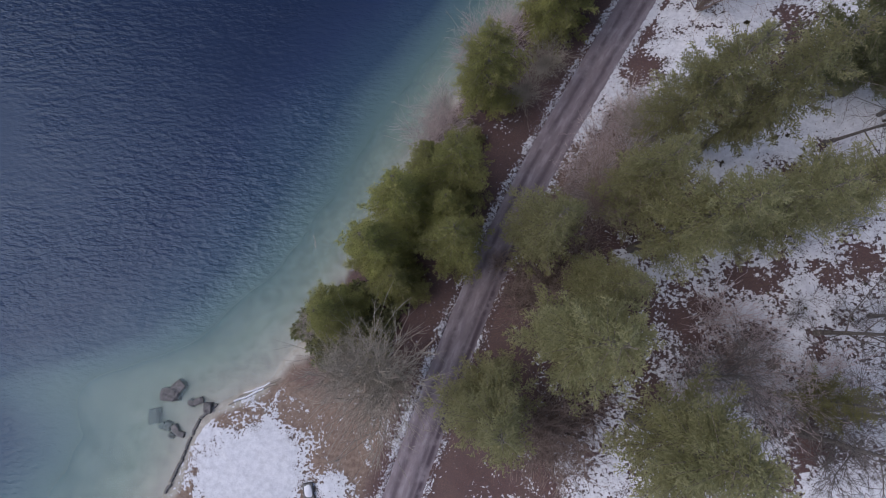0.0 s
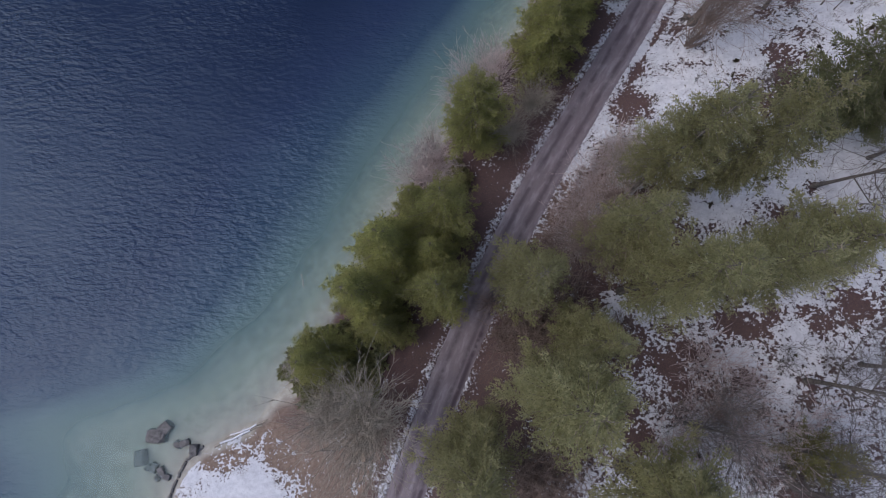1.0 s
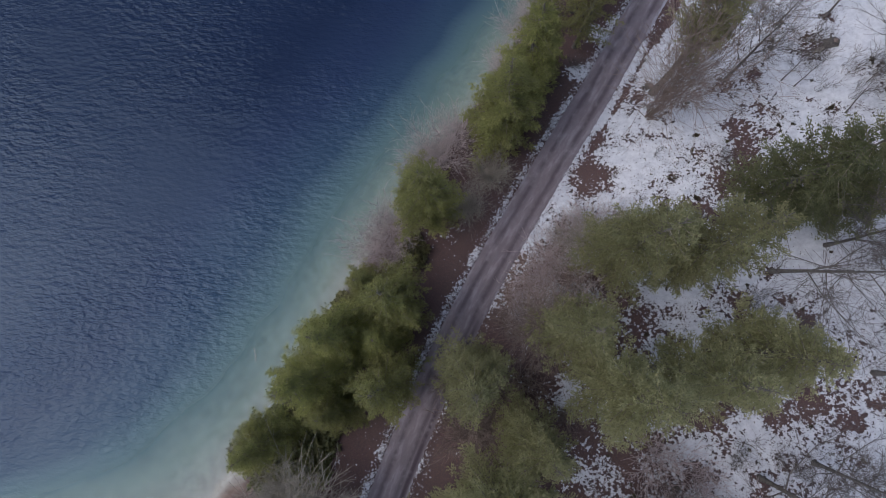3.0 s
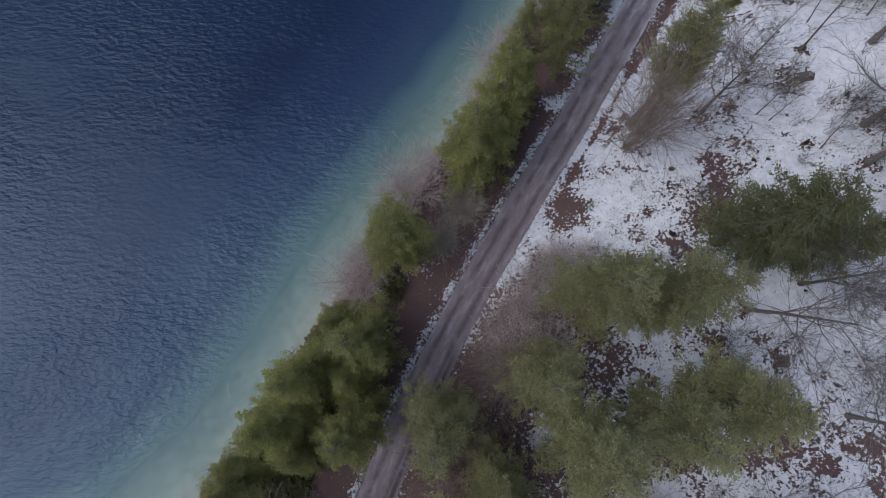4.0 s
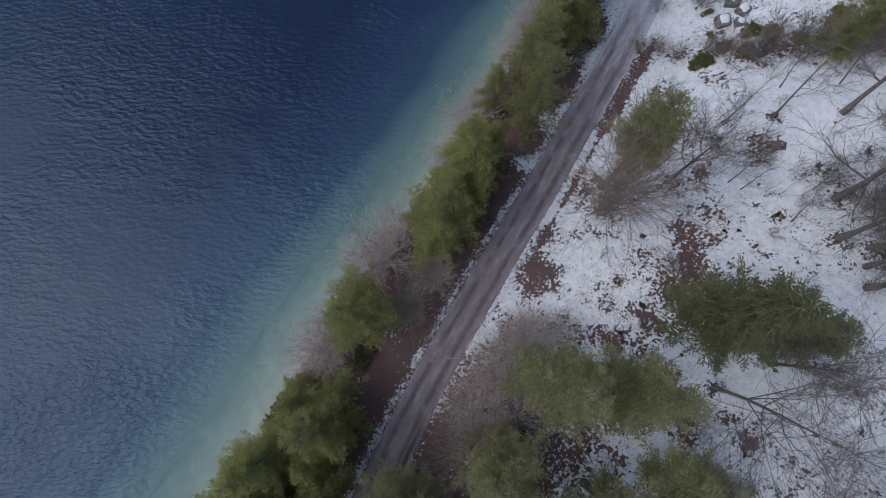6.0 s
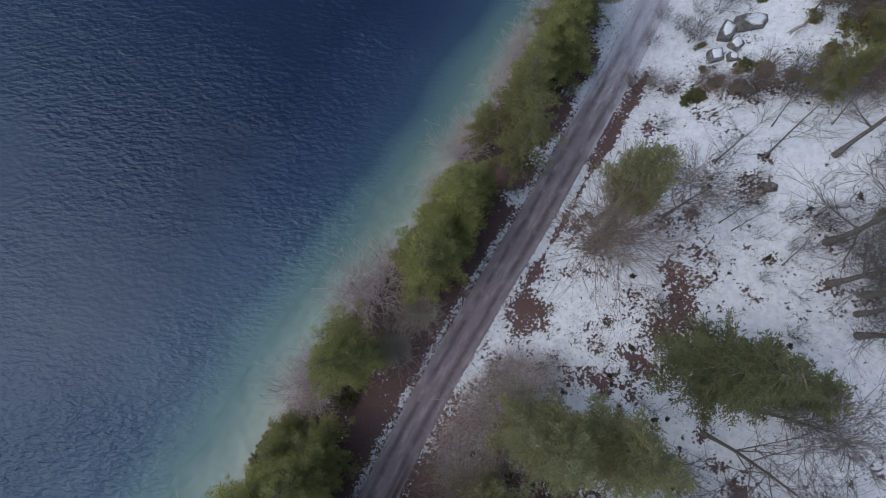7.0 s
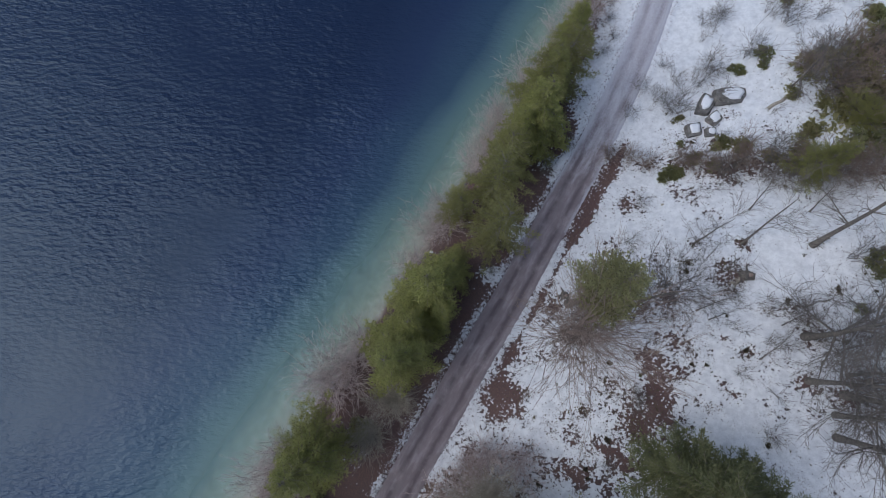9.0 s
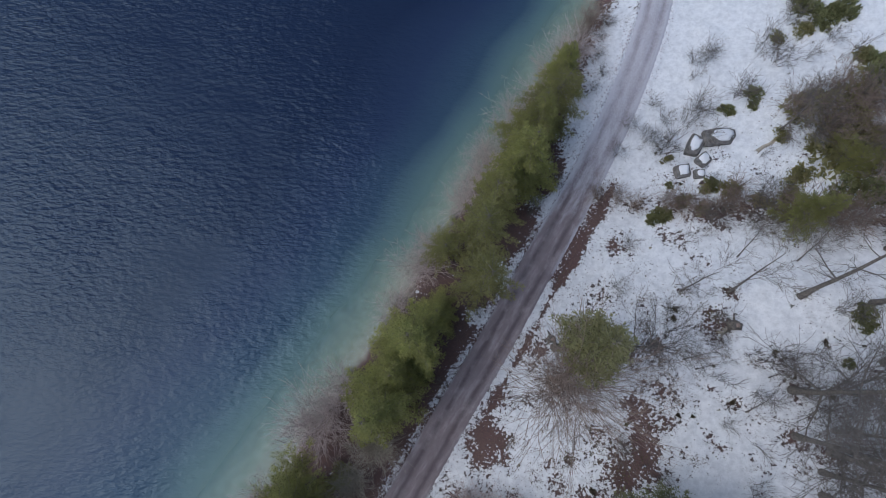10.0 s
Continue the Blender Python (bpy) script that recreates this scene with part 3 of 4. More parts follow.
def broom_tree(seed, height, radius, stems, material, label, thick=1.0):
    """A leafless tree of many stems that fan out from the ground."""
    rng = np.random.RandomState(seed)
    root = new("bare_tree")
    for _ in range(stems):
        az, out = rng.rand() * 2 * np.pi, radius * (0.2 + 0.8 * rng.rand())
        p = np.array([np.cos(az), np.sin(az), 0]) * 0.35 * rng.rand()
        top = np.array([np.cos(az) * out, np.sin(az) * out, height * (0.65 + 0.35 * rng.rand())])
        rows, last, n = [], p, 6
        for k in range(1, n + 1):
            f = k / n
            q = p + (top - p) * [f**1.5, f**1.5, f**0.85] + rng.normal(size=3) * 0.03 * height
            rows.append([*last, *q, thick * 0.055 * (1.15 - f), thick * (0.055 * (1.0 - f) + 0.012)])
            if k > 1:
                for _ in range(4):
                    d = (q - last) / np.linalg.norm(q - last) + rng.normal(size=3) * 0.6
                    e = q + d * height * (0.08 + 0.1 * rng.rand())
                    rows.append([*q, *e, thick * 0.022, thick * 0.015])
                    for _ in range(3):
                        rows.append([*e, *(e + (d + rng.normal(size=3) * 0.5) * height * 0.06), 0.014, 0.008])
            last = q
        v, f = tubes(rows, 4)
        part("stem", v, f, material, root)
    return tagged(root, label, "tree")


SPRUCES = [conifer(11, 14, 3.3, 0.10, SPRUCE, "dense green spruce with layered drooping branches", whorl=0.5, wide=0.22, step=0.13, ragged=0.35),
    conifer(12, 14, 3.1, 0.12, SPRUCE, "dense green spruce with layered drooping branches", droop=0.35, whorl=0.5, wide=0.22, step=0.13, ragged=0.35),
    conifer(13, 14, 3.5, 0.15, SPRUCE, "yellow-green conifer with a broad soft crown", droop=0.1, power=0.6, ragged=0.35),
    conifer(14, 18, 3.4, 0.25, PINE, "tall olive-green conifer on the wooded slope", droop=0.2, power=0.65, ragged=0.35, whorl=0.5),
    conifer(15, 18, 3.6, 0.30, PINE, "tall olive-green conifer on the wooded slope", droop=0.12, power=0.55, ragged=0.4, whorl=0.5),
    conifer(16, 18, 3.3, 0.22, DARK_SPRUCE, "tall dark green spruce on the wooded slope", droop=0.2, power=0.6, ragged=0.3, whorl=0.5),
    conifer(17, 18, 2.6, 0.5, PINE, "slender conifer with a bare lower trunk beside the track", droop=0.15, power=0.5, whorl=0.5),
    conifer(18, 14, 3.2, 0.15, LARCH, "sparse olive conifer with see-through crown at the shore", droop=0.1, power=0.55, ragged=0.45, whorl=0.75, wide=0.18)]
heights, radii = [14, 14, 14, 18, 18, 18, 18, 14], [3.3, 3.1, 3.5, 3.4, 3.6, 3.3, 2.6, 3.2]
# x, y, kind, height of the top, crown radius
SHORE_TREES = [(-9.2, 2.7, 1, 13, 3.3), (-4.9, 8.4, 0, 16.4, 4.1), (-2.7, 12.2, 1, 17.2, 4.0), (2.0, 15.2, 2, 17, 3.7), (1.8, 8.2, 2, 18.4, 3.3), (-3.4, 5.6, 1, 11, 3.4), (0.8, 11.6, 1, 13, 3.2), (-0.6, 16.6, 0, 11.5, 2.8),
    (4.6, 24.2, 2, 17, 3.9), (11.8, 32.4, 0, 18, 4.3), (14.0, 37.8, 1, 17, 4.2), (16.2, 40.4, 0, 11, 2.6), (12.6, 35.2, 1, 13, 3.4)]
NORTH_SHORE_TREES = [(20.0, 43.0, 7, 18.8, 3.3), (20.0, 47.4, 7, 17, 3.4), (16.8, 46.2, 7, 10, 2.4), (21.4, 50.2, 7, 13, 3.0), (24.0, 54.0, 1, 15.4, 4.1), (25.2, 57.4, 0, 13.8, 3.7), (27.0, 60.8, 7, 12, 3.4), (28.4, 64.4, 1, 10.4, 3.0), (22.0, 52.6, 0, 10, 2.6)]
SLOPE_TREES = [(29.4, -3.8, 7, 18, 2.4), (8.6, 9.2, 3, 22.3, 3.9), (10.6, 0.4, 4, 25.6, 4.8), (4.3, -4.6, 3, 21, 4.8), (17.3, -6.3, 4, 26, 5.2), (16.3, 12.6, 3, 23, 3.9),
    (20.0, 18.8, 4, 24.8, 3.9), (25.0, 18.5, 3, 26, 3.8), (18.4, 8.8, 4, 27, 3.8), (24.0, 9.8, 3, 26, 3.8), (29.0, 11.6, 3, 24, 4.1), (13.0, 4.6, 3, 21, 3.4),
    (32.9, 24.1, 5, 25.2, 4.5), (36.4, 22.6, 5, 21.5, 3.5), (27.5, 37.0, 6, 21.3, 3.3), (47.2, 48.6, 2, 15.5, 2.2), (54.0, 54.2, 2, 11, 2.6), (52.5, 30.6, 5, 24, 3.0)]


def stand(makers, rows, group, seed=77):
    """Copies of the made trees: x, y, kind, height of the top, crown radius."""
    rng = np.random.RandomState(seed)
    for x, y, k, top, r in rows:
        z = float(land(x, y)) - 0.08
        tall, wide = (top - z) / heights[k], r / radii[k]
        tagged(copy_thing(makers[k], pose(x, y, z, 0, 0, rng.rand() * 360) @ Matrix.Diagonal((wide, wide, tall, 1))), group=group)


def clear_away(makers):
    for ob in makers:
        for o in (*ob.children_recursive, ob):
            bpy.data.objects.remove(o)


stand(SPRUCES, SHORE_TREES, "conifers along the shore")
stand(SPRUCES, NORTH_SHORE_TREES, "conifers along the shore", 79)
stand(SPRUCES, SLOPE_TREES, "conifers on the slope", 78)
clear_away(SPRUCES)


def scatter(makers, rows, group, seed, lean=(0, 0)):
    """Copies at x, y, kind, scale."""
    rng = np.random.RandomState(seed)
    for x, y, k, size in rows:
        m = pose(x, y, float(land(x, y)) - 0.03, *lean, 0) @ pose(0, 0, 0, 0, 0, rng.rand() * 360) @ Matrix.Diagonal((size, size, size, 1))
        tagged(copy_thing(makers[k], m), group=group)
    clear_away(makers)


# ---- leafless trees ----
TALL_BARE = [bare_tree(31, 13, 0.2, "tall leafless beech with grey bark on snow", levels=3, kids=3, spread=0.55),
    bare_tree(32, 15, 0.25, "tall leafless beech with thick grey trunk on snow", levels=3, kids=3, spread=0.5),
    bare_tree(33, 10, 0.14, "slim leafless tree leaning over the snow", levels=3, kids=3, spread=0.6, lean=(0.12, 0.1))]
LEANING_BARE = [(38.2, 42.3, 0, 0.65), (41.6, 42.1, 0, 0.8), (43.0, 45.3, 0, 0.5), (47.0, 44.7, 0, 0.5), (46.4, 41.6, 1, 0.95), (37.7, 36.2, 0, 0.5), (38.5, 35.4, 0, 0.4), (43.6, 34.9, 0, 0.35), (41.6, 32.1, 0, 0.45)]
scatter([bare_tree(35, 10, 0.13, "slim leafless tree leaning uphill over snow", levels=3, spread=0.5), bare_tree(36, 14, 0.22, "leafless grey beech leaning over snow", levels=3, spread=0.5)], LEANING_BARE, "leafless trees on the slope", 26, (-17, 2))
scatter(TALL_BARE, [(31.9, 1.3, 0, 1.0), (38.6, 20.2, 2, 1.1), (45.0, 34.0, 1, 1.05), (44.6, 30.5, 0, 1.15), (46.6, 29.5, 1, 1.0), (45.8, 26.3, 1, 0.95), (45.9, 28.0, 0, 1.0),
    (43.4, 10.2, 0, 1.0), (40.4, 9.8, 0, 0.9), (35.7, 2.7, 0, 0.8), (32.5, -5.0, 1, 0.8), (29.9, -6.8, 1, 0.9), (22.2, -2.4, 0, 0.9), (47.2, 31.0, 2, 1.0), (50.8, 41.0, 0, 1.0), (51.0, 36.4, 1, 0.9), (53.0, 45.5, 0, 1.0),
    (33.6, 37.2, 0, 0.85), (49.6, 58.4, 2, 0.7)], "leafless trees on the slope", 5, (-3, -6))
scatter([bare_tree(34, 15, 0.17, "leafless tree with wide dark limbs leaning over snow", levels=3, spread=0.65, kids=3, reach=0.42)], [(34.7, 18.1, 0, 1.0)], "leafless trees on the slope", 25, (4, 5))
BROOMS = [broom_tree(41, 15, 3.9, 34, BROWN, "tall many-stemmed leafless tree with brown twigs", 0.8), broom_tree(42, 9.0, 4.6, 22, BROWN, "wide many-stemmed leafless tree with brown twigs"), broom_tree(43, 10, 5.0, 46, TWIG, "wide dense leafless tree with pale tangled twigs")]
scatter(BROOMS, [(-4.6, -3.6, 2, 0.98), (-8.2, -2.2, 2, 0.65), (26.7, 34.2, 0, 0.95), (24.9, -1.6, 1, 0.55), (14.8, 13.0, 0, 0.65), (19.3, 20.4, 2, 0.62), (15.9, 13.3, 2, 0.5), (9.9, 4.6, 1, 0.7), (8.6, 24.8, 2, 0.42), (10.6, 28.0, 2, 0.45), (9.0, -6.4, 1, 0.8)], "many-stemmed leafless trees", 6)

# ---- leafless shrubs ----
PINK_SHRUBS = [bare_shrub(51, 4.4, 2.6, 60, PINK, "pinkish leafless willow shrub hanging over the shallows"), bare_shrub(52, 3.8, 2.3, 52, PINK, "pinkish leafless willow shrub hanging over the shallows")]
scatter(PINK_SHRUBS, [(-0.6, 20.6, 0, 1.0), (1.0, 22.6, 1, 1.1), (0.6, 19.6, 1, 0.9), (4.2, 28.8, 1, 1.1), (5.4, 30.6, 0, 1.1), (6.8, 32.6, 1, 1.0), (11.8, 40.6, 1, 0.8), (14.2, 44.8, 0, 0.9), (15.6, 47.0, 1, 0.9),
    (18.6, 51.6, 1, 0.9), (20.2, 54.0, 0, 0.9), (21.6, 56.4, 1, 1.0), (24.0, 60.2, 0, 0.9), (26.4, 62.6, 1, 1.0), (28.4, 65.2, 0, 1.0), (30.4, 68.2, 1, 1.0), (-12.4, 1.4, 1, 0.6)], "shrubs along the shore", 7)
GREY_SHRUBS = [bare_shrub(61, 2.6, 2.2, 34, PINK, "tangled leafless shrub with pale pinkish twigs beside the track", thick=1.1), bare_shrub(62, 2.2, 1.8, 24, DARK_TWIG, "dark leafless shrub on snowy ground", thick=0.9),
    bare_shrub(63, 2.4, 2.0, 36, BROWN, "reddish-brown leafless thicket shrub on the slope", thick=1.1)]
SOUTH_SHRUBS = [(9.4, -6.4, 2, 1.6), (11.4, -7.6, 2, 1.5), (7.6, -8.6, 2, 1.4), (13.2, -5.8, 2, 1.5), (10.4, -9.6, 2, 1.5), (29.6, -5.4, 1, 1.6), (32.2, -6, 1, 1.5), (27.6, -6.6, 1, 1.5), (31, -8.2, 1, 1.6), (22.8, -2.2, 0, 1.5), (26.6, -3.4, 0, 1.6), (21, -4.8, 0, 1.5), (30.4, -2.6, 0, 1.4), (12.7, 0.4, 0, 0.9), (25.5, -0.2, 1, 1), (27.5, 0.7, 0, 0.9)]
MID_SHRUBS = [(18.6, 15, 0, 1.5), (18.4, 21.6, 0, 1), (17.6, 13.4, 2, 1.4), (9.2, 3.2, 2, 1.7), (8.8, 6.4, 2, 1.3), (12.4, 3, 2, 1.5), (24.4, 2.2, 0, 1.4), (10.6, 5.4, 2, 1.6), (13.6, 7.8, 2, 1.5), (20.1, 22.8, 0, 1.1), (22.4, 22.7, 0, 1), (15.1, 14.2, 0, 1.3), (16.8, 17.6, 0, 1.4), (16.1, 19.6, 0, 1.2), (18.2, 16.5, 2, 1.3), (10.3, 4.5, 2, 1.1)]
MID_SHRUBS += [(7.8, 4.6, 2, 0.9), (12, 7, 2, 1), (17.5, 5.3, 2, 0.9), (6.4, 7.6, 2, 0.8)]
NEAR_SHRUBS = [(13.4, 15.4, 0, 0.9), (14.6, 17.2, 0, 1.0), (16.0, 18.8, 0, 1.0), (12.6, 13.4, 2, 0.9), (17.6, 21.6, 0, 0.9), (14.2, 13.8, 0, 1.0), (18.9, 23.2, 0, 0.9)]
NORTH_SHRUBS = [(25.4, 50.7, 1, 0.6), (26.3, 51.6, 1, 0.55), (27.8, 53.5, 1, 0.5), (33.3, 68.6, 1, 0.5), (33.7, 66.4, 1, 0.45), (33.7, 70.7, 1, 0.5), (32.7, 64.4, 1, 0.45), (19.8, 40.4, 1, 0.6), (28.1, 54.6, 1, 0.5), (16.6, 33.4, 1, 0.5), (34.3, 52.2, 2, 0.7), (35.8, 51.2, 2, 0.6), (32.4, 52.4, 2, 0.6), (34.4, 72.6, 1, 0.6), (32.2, 71.4, 2, 0.9), (31, 69.2, 2, 0.9), (33, 73.6, 2, 1)]
scatter(GREY_SHRUBS, SOUTH_SHRUBS + MID_SHRUBS + NEAR_SHRUBS + NORTH_SHRUBS, "shrubs beside the track", 8)
BAND = [bare_shrub(71, 2.4, 1.9, 30, BROWN, "brown leafless thicket shrub in a hedge-like band", thick=1.2), bare_shrub(72, 2.2, 1.8, 30, DARK_TWIG, "grey-brown leafless thicket shrub in a hedge-like band", thick=1.1)]
brng = np.random.RandomState(9)
scatter(BAND, [(x, 51.2 - 0.18 * (x - 38) + brng.normal() * 0.9, brng.randint(2), 0.8 + 0.4 * brng.rand()) for x in np.arange(38.4, 61, 1.15)]
    + [(55.4 + brng.normal() * 2.8, 57.8 + brng.normal() * 3.2, brng.randint(2), 0.9 + 0.5 * brng.rand()) for _ in range(16)], "thicket shrubs", 10)


# ---- evergreen bushes and undergrowth ----
def leafy(seed, radius, height, count, material, name, label, leaf=0.16):
    rng = np.random.RandomState(seed)
    clumps = 20
    az, out = rng.rand(clumps) * 6.28, radius * 0.85 * np.sqrt(rng.rand(clumps))
    middle = np.stack([np.cos(az) * out, np.sin(az) * out, height * (0.55 * rng.rand(clumps) * (1.2 - out / radius))], -1)
    girth = (0.2 + 0.16 * rng.rand(clumps)) * radius
    pick = rng.randint(clumps, size=count)
    d = rng.normal(size=(count, 3))
    d /= np.linalg.norm(d, axis=1, keepdims=True)
    d[:, 2] = np.abs(d[:, 2]) * 0.9
    p = middle[pick] + d * (girth[pick] * (0.4 + 0.75 * rng.rand(count) ** 0.6))[:, None]
    sizes = leaf * (0.6 + 0.8 * rng.rand(count))
    v, f = blades(p, d + rng.normal(size=d.shape) * 0.6, sizes, sizes * 0.4, rng)
    # tip follows the upward direction here: leaves atop a clump are paler
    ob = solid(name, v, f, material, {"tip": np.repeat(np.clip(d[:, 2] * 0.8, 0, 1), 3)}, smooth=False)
    return tagged(ob, label, "bush")


def spread(ob, rows, group, seed):
    rng = np.random.RandomState(seed)
    for x, y, size in rows:
        m = pose(x, y, float(land(x, y)) - 0.03, 0, 0, rng.rand() * 360) @ Matrix.Diagonal((size * (0.6 + 0.8 * rng.rand()), size * (0.6 + 0.6 * rng.rand()), size * (0.8 + 0.4 * rng.rand()), 1))
        tagged(copy_thing(ob, m), group=group)
    bpy.data.objects.remove(ob)


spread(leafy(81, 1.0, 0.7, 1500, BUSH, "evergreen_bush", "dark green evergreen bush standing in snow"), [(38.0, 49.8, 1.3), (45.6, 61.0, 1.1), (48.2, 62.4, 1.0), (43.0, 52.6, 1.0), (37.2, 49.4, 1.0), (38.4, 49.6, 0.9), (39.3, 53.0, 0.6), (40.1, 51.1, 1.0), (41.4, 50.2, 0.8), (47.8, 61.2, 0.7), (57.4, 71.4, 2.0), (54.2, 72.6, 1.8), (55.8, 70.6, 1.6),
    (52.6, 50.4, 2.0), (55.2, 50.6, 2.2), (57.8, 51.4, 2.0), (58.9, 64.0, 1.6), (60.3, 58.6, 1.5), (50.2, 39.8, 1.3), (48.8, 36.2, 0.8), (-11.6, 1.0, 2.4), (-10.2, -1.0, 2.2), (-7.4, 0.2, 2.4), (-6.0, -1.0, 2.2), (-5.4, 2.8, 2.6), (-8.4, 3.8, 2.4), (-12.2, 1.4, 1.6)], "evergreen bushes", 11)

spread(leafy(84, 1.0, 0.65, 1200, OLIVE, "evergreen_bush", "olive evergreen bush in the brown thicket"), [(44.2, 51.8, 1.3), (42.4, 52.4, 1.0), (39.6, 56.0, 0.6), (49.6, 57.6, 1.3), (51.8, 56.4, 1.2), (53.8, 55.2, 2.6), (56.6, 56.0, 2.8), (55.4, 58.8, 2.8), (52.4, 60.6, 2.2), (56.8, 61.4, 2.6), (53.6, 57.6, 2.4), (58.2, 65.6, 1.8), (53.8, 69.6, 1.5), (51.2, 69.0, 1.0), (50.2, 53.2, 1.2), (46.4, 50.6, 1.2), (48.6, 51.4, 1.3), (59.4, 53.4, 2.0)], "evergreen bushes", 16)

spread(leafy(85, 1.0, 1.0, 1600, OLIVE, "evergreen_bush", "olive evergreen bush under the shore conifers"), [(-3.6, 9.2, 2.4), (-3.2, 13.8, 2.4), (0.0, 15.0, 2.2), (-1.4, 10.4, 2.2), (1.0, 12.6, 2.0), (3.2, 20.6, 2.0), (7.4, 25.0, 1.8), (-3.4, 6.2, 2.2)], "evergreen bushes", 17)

trng = np.random.RandomState(12)
spots = []
while len(spots) < 140:
    x, y = trng.uniform(20, 60), trng.uniform(-8, 66)
    if 4 < float(off_road(x, y)) < 38 and (y < 58 or x > 50) and value_noise(x, y, 5.0) + 0.35 > trng.rand() * 0.8:
        spots.append((x, y, 0.5 + 0.6 * trng.rand() ** 2))
spread(leafy(82, 0.28, 0.22, 90, TUFT, "undergrowth_tuft", "dark withered tuft poking through snow", 0.22), spots[:80], "tufts in the snow", 13)
spread(leafy(83, 0.22, 0.3, 80, TUFT, "undergrowth_tuft", "dark withered tuft poking through snow", 0.2), spots[80:140], "tufts in the snow", 14)

SAPLINGS = [bare_shrub(91, 2.4, 0.9, 5, DARK_TWIG, "thin leafless sapling in snow", "sapling", 0.9), bare_shrub(92, 3.4, 0.8, 3, DARK_TWIG, "thin leafless sapling in snow", "sapling", 1.1), bare_shrub(93, 1.6, 1.0, 14, DARK_TWIG, "low leafless bramble in snow", "bramble", 0.7)]
rows = [(43.0, 61.6, 2, 1.5), (46.6, 62.6, 2, 1.7), (49.4, 67.6, 2, 1.7), (50.6, 66.0, 2, 1.6), (41.6, 60.0, 2, 1.4), (39.2, 57.0, 2, 1.6), (38.4, 57.8, 2, 1.3), (52.4, 70.8, 2, 1.5), (36.0, 60.0, 2, 1.0), (34.6, 57.0, 2, 1.0), (38.6, 62.6, 2, 0.9), (37.6, 58.6, 2, 1.1), (39.6, 60.6, 2, 1.0), (37.8, 43.0, 1, 1.2), (40.2, 40.0, 0, 1.2), (42.2, 33.4, 0, 1.2), (40.0, 34.6, 0, 1.0)]
rows += [(45.8, 33.6, 2, 1.6), (46.6, 32.4, 2, 1.7), (44.6, 35.6, 2, 1.5), (48.0, 30.4, 2, 1.6), (47.0, 27.6, 2, 1.5), (46.0, 37.0, 0, 1.5), (48.4, 34.4, 2, 1.7), (49.0, 28.0, 2, 1.6), (43.0, 36.4, 0, 1.3), (48.6, 40.4, 2, 1.5)]
while len(rows) < 120:
    x, y = trng.uniform(24, 58), trng.uniform(-4, 70)
    if 5 < float(off_road(x, y)) < 36 and (y > 22 or x > 30):
        rows.append((x, y, trng.randint(3), 0.7 + 0.5 * trng.rand()))
scatter(SAPLINGS, rows, "saplings in the snow", 15)


# ---- boulders, logs, stumps ----
def lump(seed, sx, sy, sz, rough=0.22, cuts=3, flat=0.88):
    """A rounded, chipped stone."""
    bm = bmesh.new()
    bmesh.ops.create_icosphere(bm, subdivisions=cuts, radius=1.0)
    for v in bm.verts:
        p = v.co.copy()
        n = noise.noise(p * 1.3 + Vector((seed * 3.1, 0, 0))) + 0.45 * noise.noise(p * 3.2 + Vector((0, seed * 1.7, 0)))
        q = p * (1 + rough * n)
        for axis in range(3):
            q[axis] = max(-flat, min(flat, q[axis])) * 0.933 / flat
        v.co = Vector((q.x * sx, q.y * sy, q.z * sz))
    verts = np.array([v.co for v in bm.verts])
    faces = np.array([[v.index for v in f.verts] for f in bm.faces])
    bm.free()
    return verts, faces


def boulder(x, y, sx, sy, sz, turn, seed, label, snow=True, group=""):
    z = float(land(x, y))
    ob = thing("boulder", x, y, label, "rock", group, z=z + sz * 0.45)
    ob.rotation_euler = (0, 0, radians(turn))
    v, f = lump(seed, sx, sy, sz, 0.5, 2, 0.6)
    part("stone", v, f, ROCK, ob, smooth=False)
    if snow:
        v, f = lump(seed, sx * 0.76, sy * 0.74, sz * 0.4, 0.42, 3)
        v += [sx * 0.08, sy * 0.12, sz * 0.8]
        part("snow_cap", v, f, SNOW, ob, "soft white snow cap")


for k, (x, y, sx, sy, sz, turn) in enumerate([(44.3, 58.0, 1.6, 0.9, 0.55, 4), (42.0, 57.2, 1.15, 0.75, 0.55, 66), (42.5, 55.6, 0.75, 0.65, 0.45, 40), (40.5, 54.5, 0.75, 0.7, 0.45, 10), (41.9, 54.1, 0.5, 0.5, 0.35, 0), (-11.7, -14.3, 0.5, 0.85, 0.32, 12)]):
    boulder(x, y, sx, sy, sz, turn, 100 + k, "dark weathered boulder capped with snow", True, "boulders in the clearing")
for k, (x, y, s) in enumerate([(-26.4, -5.8, 1.0), (-25.8, -5.2, 0.85), (-28.0, -8.0, 0.8), (-24.2, -6.6, 0.45), (-23.5, -6.4, 0.5), (-26.5, -8.9, 0.5), (-25.6, -9.1, 0.45), (-25.0, -9.6, 0.4), (-27.2, -8.9, 0.35), (-22.4, -7.0, 0.55), (-26.0, -9.8, 0.35)]):
    boulder(x, y, s, s * 0.7, s * 0.8, 50 * k, 120 + k, "dark wet boulder in shallow lake water", False, "boulders in the shallows")


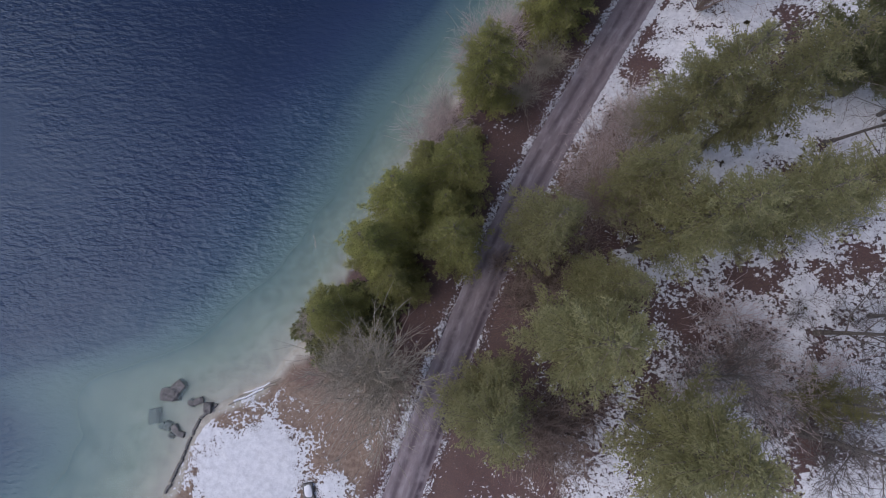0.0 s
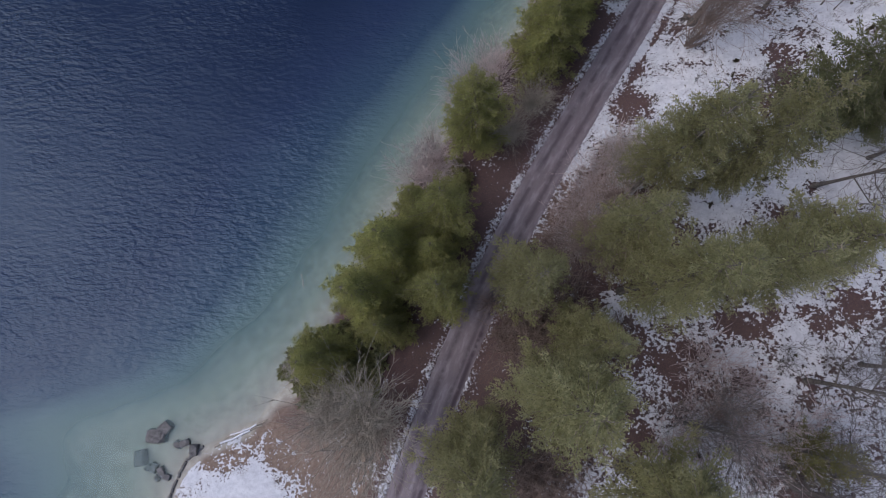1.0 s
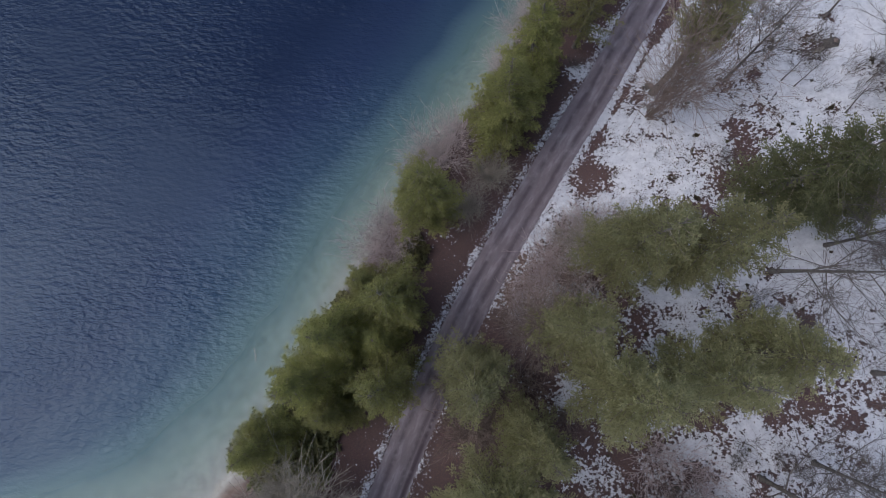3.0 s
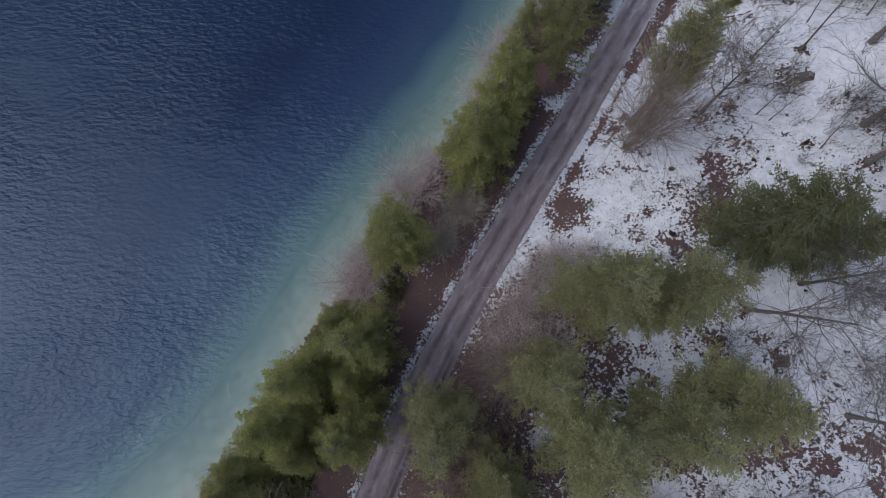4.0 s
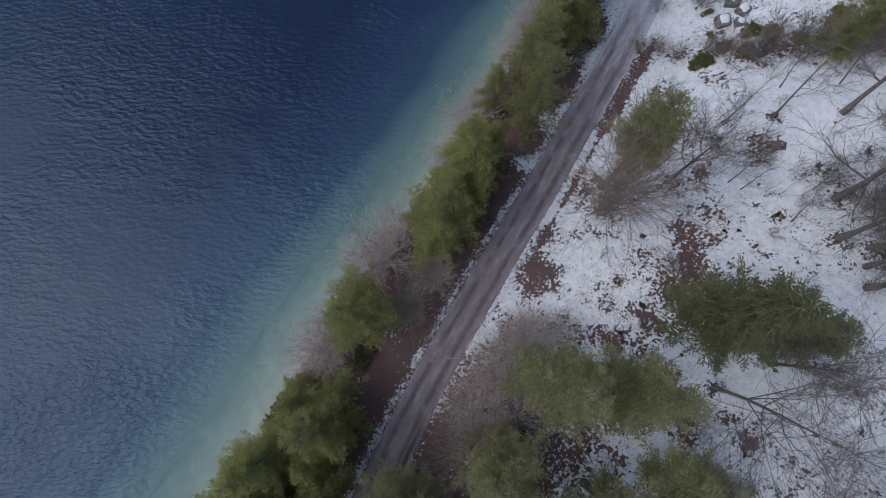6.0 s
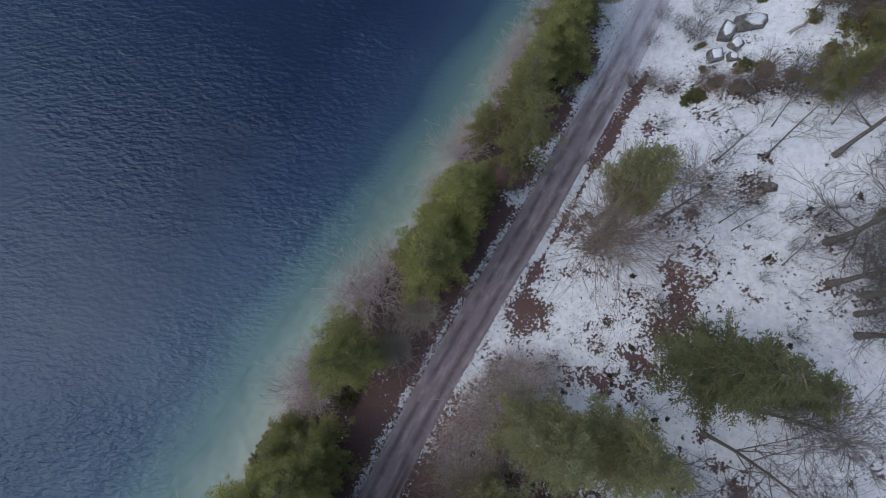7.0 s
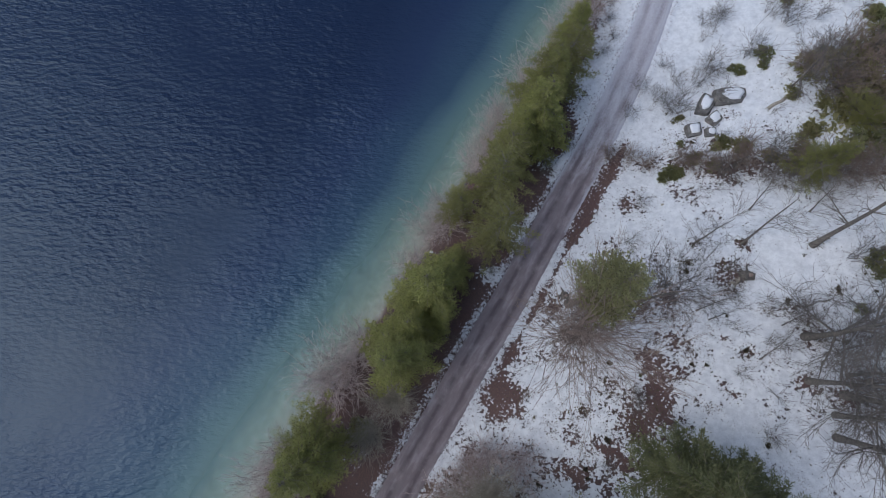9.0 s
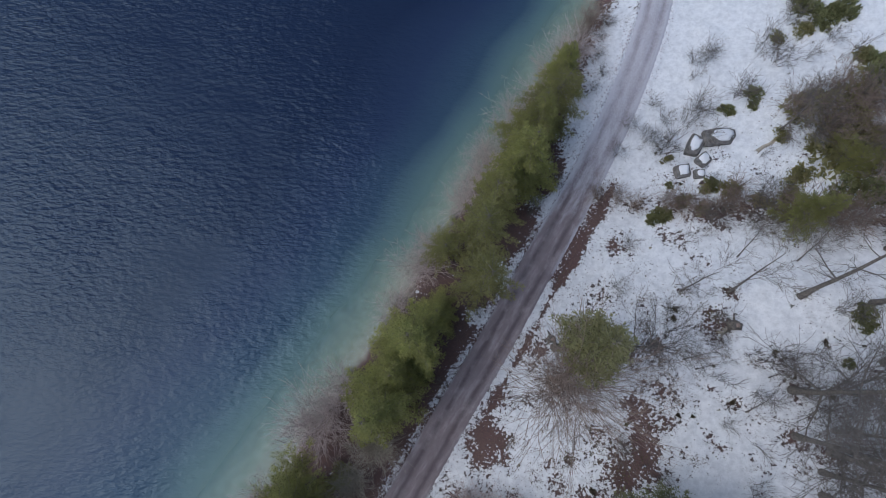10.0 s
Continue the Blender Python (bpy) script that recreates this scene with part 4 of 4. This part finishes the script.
def log(x, y, turn, length, radius, label, snow=True, z=None):
    ob = thing("log", x, y, label, "log", z=z)
    ob.location.z += radius * 0.8
    ob.rotation_euler = (0, 0, radians(turn))
    rng = np.random.RandomState(int(length * 100))
    n = 8
    pts = [np.array([length * k / n, 0.05 * rng.normal(), 0.03 * rng.normal()]) for k in range(n + 1)]
    v, f = tubes([[*pts[k], *pts[k + 1], radius * (1 - 0.05 * k), radius * (1 - 0.05 * (k + 1))] for k in range(n)], 9)
    part("stem", v, f, TWIG, ob)
    v, f = tubes([[*(pts[k] + [0, 0, radius * 0.55]), *(pts[k + 1] + [0, 0, radius * 0.55]), radius * 0.72, radius * 0.72] for k in range(1, n - 2)], 8)
    if snow:
        part("snow_cap", v, f, SNOW, ob, "line of snow on top")


log(-20.4, -6.6, 25, 5.0, 0.15, "pale driftwood log with snow along the waterline")
log(-19.4, -5.8, 24, 4.4, 0.12, "pale driftwood log with snow along the waterline")
log(4.0, 32.0, 70, 1.5, 0.05, "thin dark driftwood branch afloat in the shallows", False, -0.06)
log(-12.6, 9.2, 100, 1.3, 0.05, "thin pale driftwood branch afloat in the shallows", False, -0.06)
log(40.4, 38.4, 35, 1.6, 0.3, "brown rotten log in the snow", False)
log(47.1, 56.1, 32, 7.0, 0.2, "grey fallen trunk leaning out of the thicket", False)
log(36.4, 46.6, 5, 4.0, 0.12, "thin fallen stem half buried in snow", False)


def stump(x, y, radius, height):
    """The rotten foot of a broken tree with its roots."""
    ob = thing("stump", x, y, "dark rotten tree stump with splayed roots on bare ground", "stump", "stumps")
    rng = np.random.RandomState(int(x * 10))
    v, f = lump(int(x * 7), radius, radius * 0.85, height, 0.6, 3)
    part("bark", v + [0, 0, height * 0.2], f, BARK, ob)
    v, f = lump(int(y * 7), radius * 0.5, radius * 0.42, height * 0.3, 0.6, 2)
    part("broken_top", v + [radius * 0.1, 0, height * 0.95], f, BROWN, ob, "splintered brown wood")
    for k in range(5):
        a = 6.283 * (k + rng.rand() * 0.6) / 5
        d = np.array([np.cos(a), np.sin(a), 0])
        v, f = tubes([[*(d * radius * 0.6), *(d * radius * 1.3 + [0, 0, -0.05]), 0.13, 0.09], [*(d * radius * 1.3 + [0, 0, -0.05]), *(d * radius * 2.0 + [0, 0, -0.25]), 0.09, 0.04]], 6)
        part("root", v + [0, 0, 0.12], f, BARK, ob)


for x, y, r, h in ((28.6, -1.4, 0.5, 0.5), (41.6, 39.2, 0.55, 0.6), (27.2, 37.8, 0.45, 0.4), (29.4, 37.2, 0.4, 0.35)):
    stump(x, y, r, h)


# ---- gravel ----
def gravel():
    """Loose pale stones along both edges of the track."""
    rng = np.random.RandomState(21)
    n = 9000
    y = rng.uniform(-20, 80, n)
    side = np.where(rng.rand(n) < 0.68, -1, 1)
    u = side * (1.75 + np.abs(rng.normal(size=n)) * 0.42)
    s = slope_of(road_x, y)
    w = np.sqrt(1 + s * s)
    x, y = road_x(y) + u / w, y - u * s / w
    keep = value_noise(x, y, 2.5) + 0.62 > rng.rand(n) * 0.9
    x, y = x[keep], y[keep]
    n = len(x)
    z = np.maximum(land(x, y), 1.2) + 0.04
    size = 0.035 + 0.09 * rng.rand(n) ** 3
    octa = np.array([[1, 0, 0], [0, 1, 0], [-1, 0, 0], [0, -1, 0], [0, 0, 0.7], [0, 0, -0.7]])
    v = octa[None] * size[:, None, None] * (0.7 + 0.6 * rng.rand(n, 6, 1))
    v = v + np.stack([x, y, z], -1)[:, None]
    tri = np.array([[0, 1, 4], [1, 2, 4], [2, 3, 4], [3, 0, 4], [1, 0, 5], [2, 1, 5], [3, 2, 5], [0, 3, 5]])
    f = (np.arange(n) * 6)[:, None, None] + tri[None]
    ob = solid("gravel", v.reshape(-1, 3), f.reshape(-1, 3), GRAVEL, smooth=False)
    tagged(ob, "loose pale gravel along the track's edges", "gravel", kind="stuff")


gravel()


# ---- fallen leaves and twigs ----
def fallen_leaves():
    """Dark leaves and broken twigs lying on the snow."""
    rng = np.random.RandomState(31)
    n = 28000
    x, y = rng.uniform(14, 66, n), rng.uniform(-14, 74, n)
    spots = np.array([(px, py, r) for px, py, r, _ in BARE if py > 16] + [(22, 27, 3), (25, 25, 3), (20, 21, 2.5), (28, 29, 3)])
    near = spots[rng.randint(len(spots), size=n // 4)]
    x[: n // 4], y[: n // 4] = (near[:, :2] + rng.normal(size=(n // 4, 2)) * near[:, 2:] * 0.8).T
    u = off_road(x, y)
    keep = (u > 2.2) & (u < 44) & ((y < 62) | (u > 15)) & (value_noise(x, y, 4.0) + 0.7 * value_noise(x + 9, y, 1.1) + 0.1 > rng.rand(n) * 0.75)
    x, y = x[keep], y[keep]
    n = len(x)
    p = np.stack([x, y, land(x, y) + 0.085], -1)
    az = rng.rand(n) * 2 * np.pi
    d = np.stack([np.cos(az), np.sin(az), rng.normal(size=n) * 0.15], -1)
    size = 0.07 + 0.16 * rng.rand(n) ** 2
    v, f = blades(p, d, size, size * (0.15 + 0.35 * rng.rand(n)), rng)
    ob = solid("leaf_litter", v, f, TUFT, {"tip": np.repeat(rng.rand(n) * 0.5, 3)}, smooth=False)
    tagged(ob, "scattered dark fallen leaves and twigs on the snow", "leaf litter", kind="stuff")


fallen_leaves()


# ---- shadow line of the beach edge ----
def stone_edging():
    """Small dark stones, added to draw the shadow edge between the snow and the water."""
    line = [(-21.6, -6.7), (-23.1, -8.1), (-24.0, -9.9), (-24.3, -11.2), (-25.1, -13.1), (-26.0, -15.1)]
    rng = np.random.RandomState(41)
    ob = new("stone_edging")
    ob.location = (*line[0], 0)
    tagged(ob, "row of small dark stones drawing the shadow line along the snowy beach", "stone edging")
    shapes = [lump(150 + k, 0.24, 0.13, 0.14, 0.5, 2, 0.6) for k in range(3)]
    meshes = []
    for (ax, ay), (bx, by) in zip(line, line[1:]):
        turn, length = math.atan2(by - ay, bx - ax), math.hypot(bx - ax, by - ay)
        for k in range(int(length / 0.34)):
            f = (k + 0.5) * 0.34 / length
            x, y = ax + (bx - ax) * f + rng.normal() * 0.06, ay + (by - ay) * f + rng.normal() * 0.06
            # each stone is one piece of the drawn shadow edge
            if len(meshes) < 3:
                stone = part("stone", *shapes[len(meshes)], ROCK, ob)
                meshes.append(stone.data)
            else:
                stone = new("stone", meshes[rng.randint(3)])
                stone.parent = ob
            stone.location = (x - line[0][0], y - line[0][1], max(float(land(x, y)), -0.05) + 0.08)
            stone.rotation_euler = (0, 0, turn + rng.normal() * 0.2)


stone_edging()
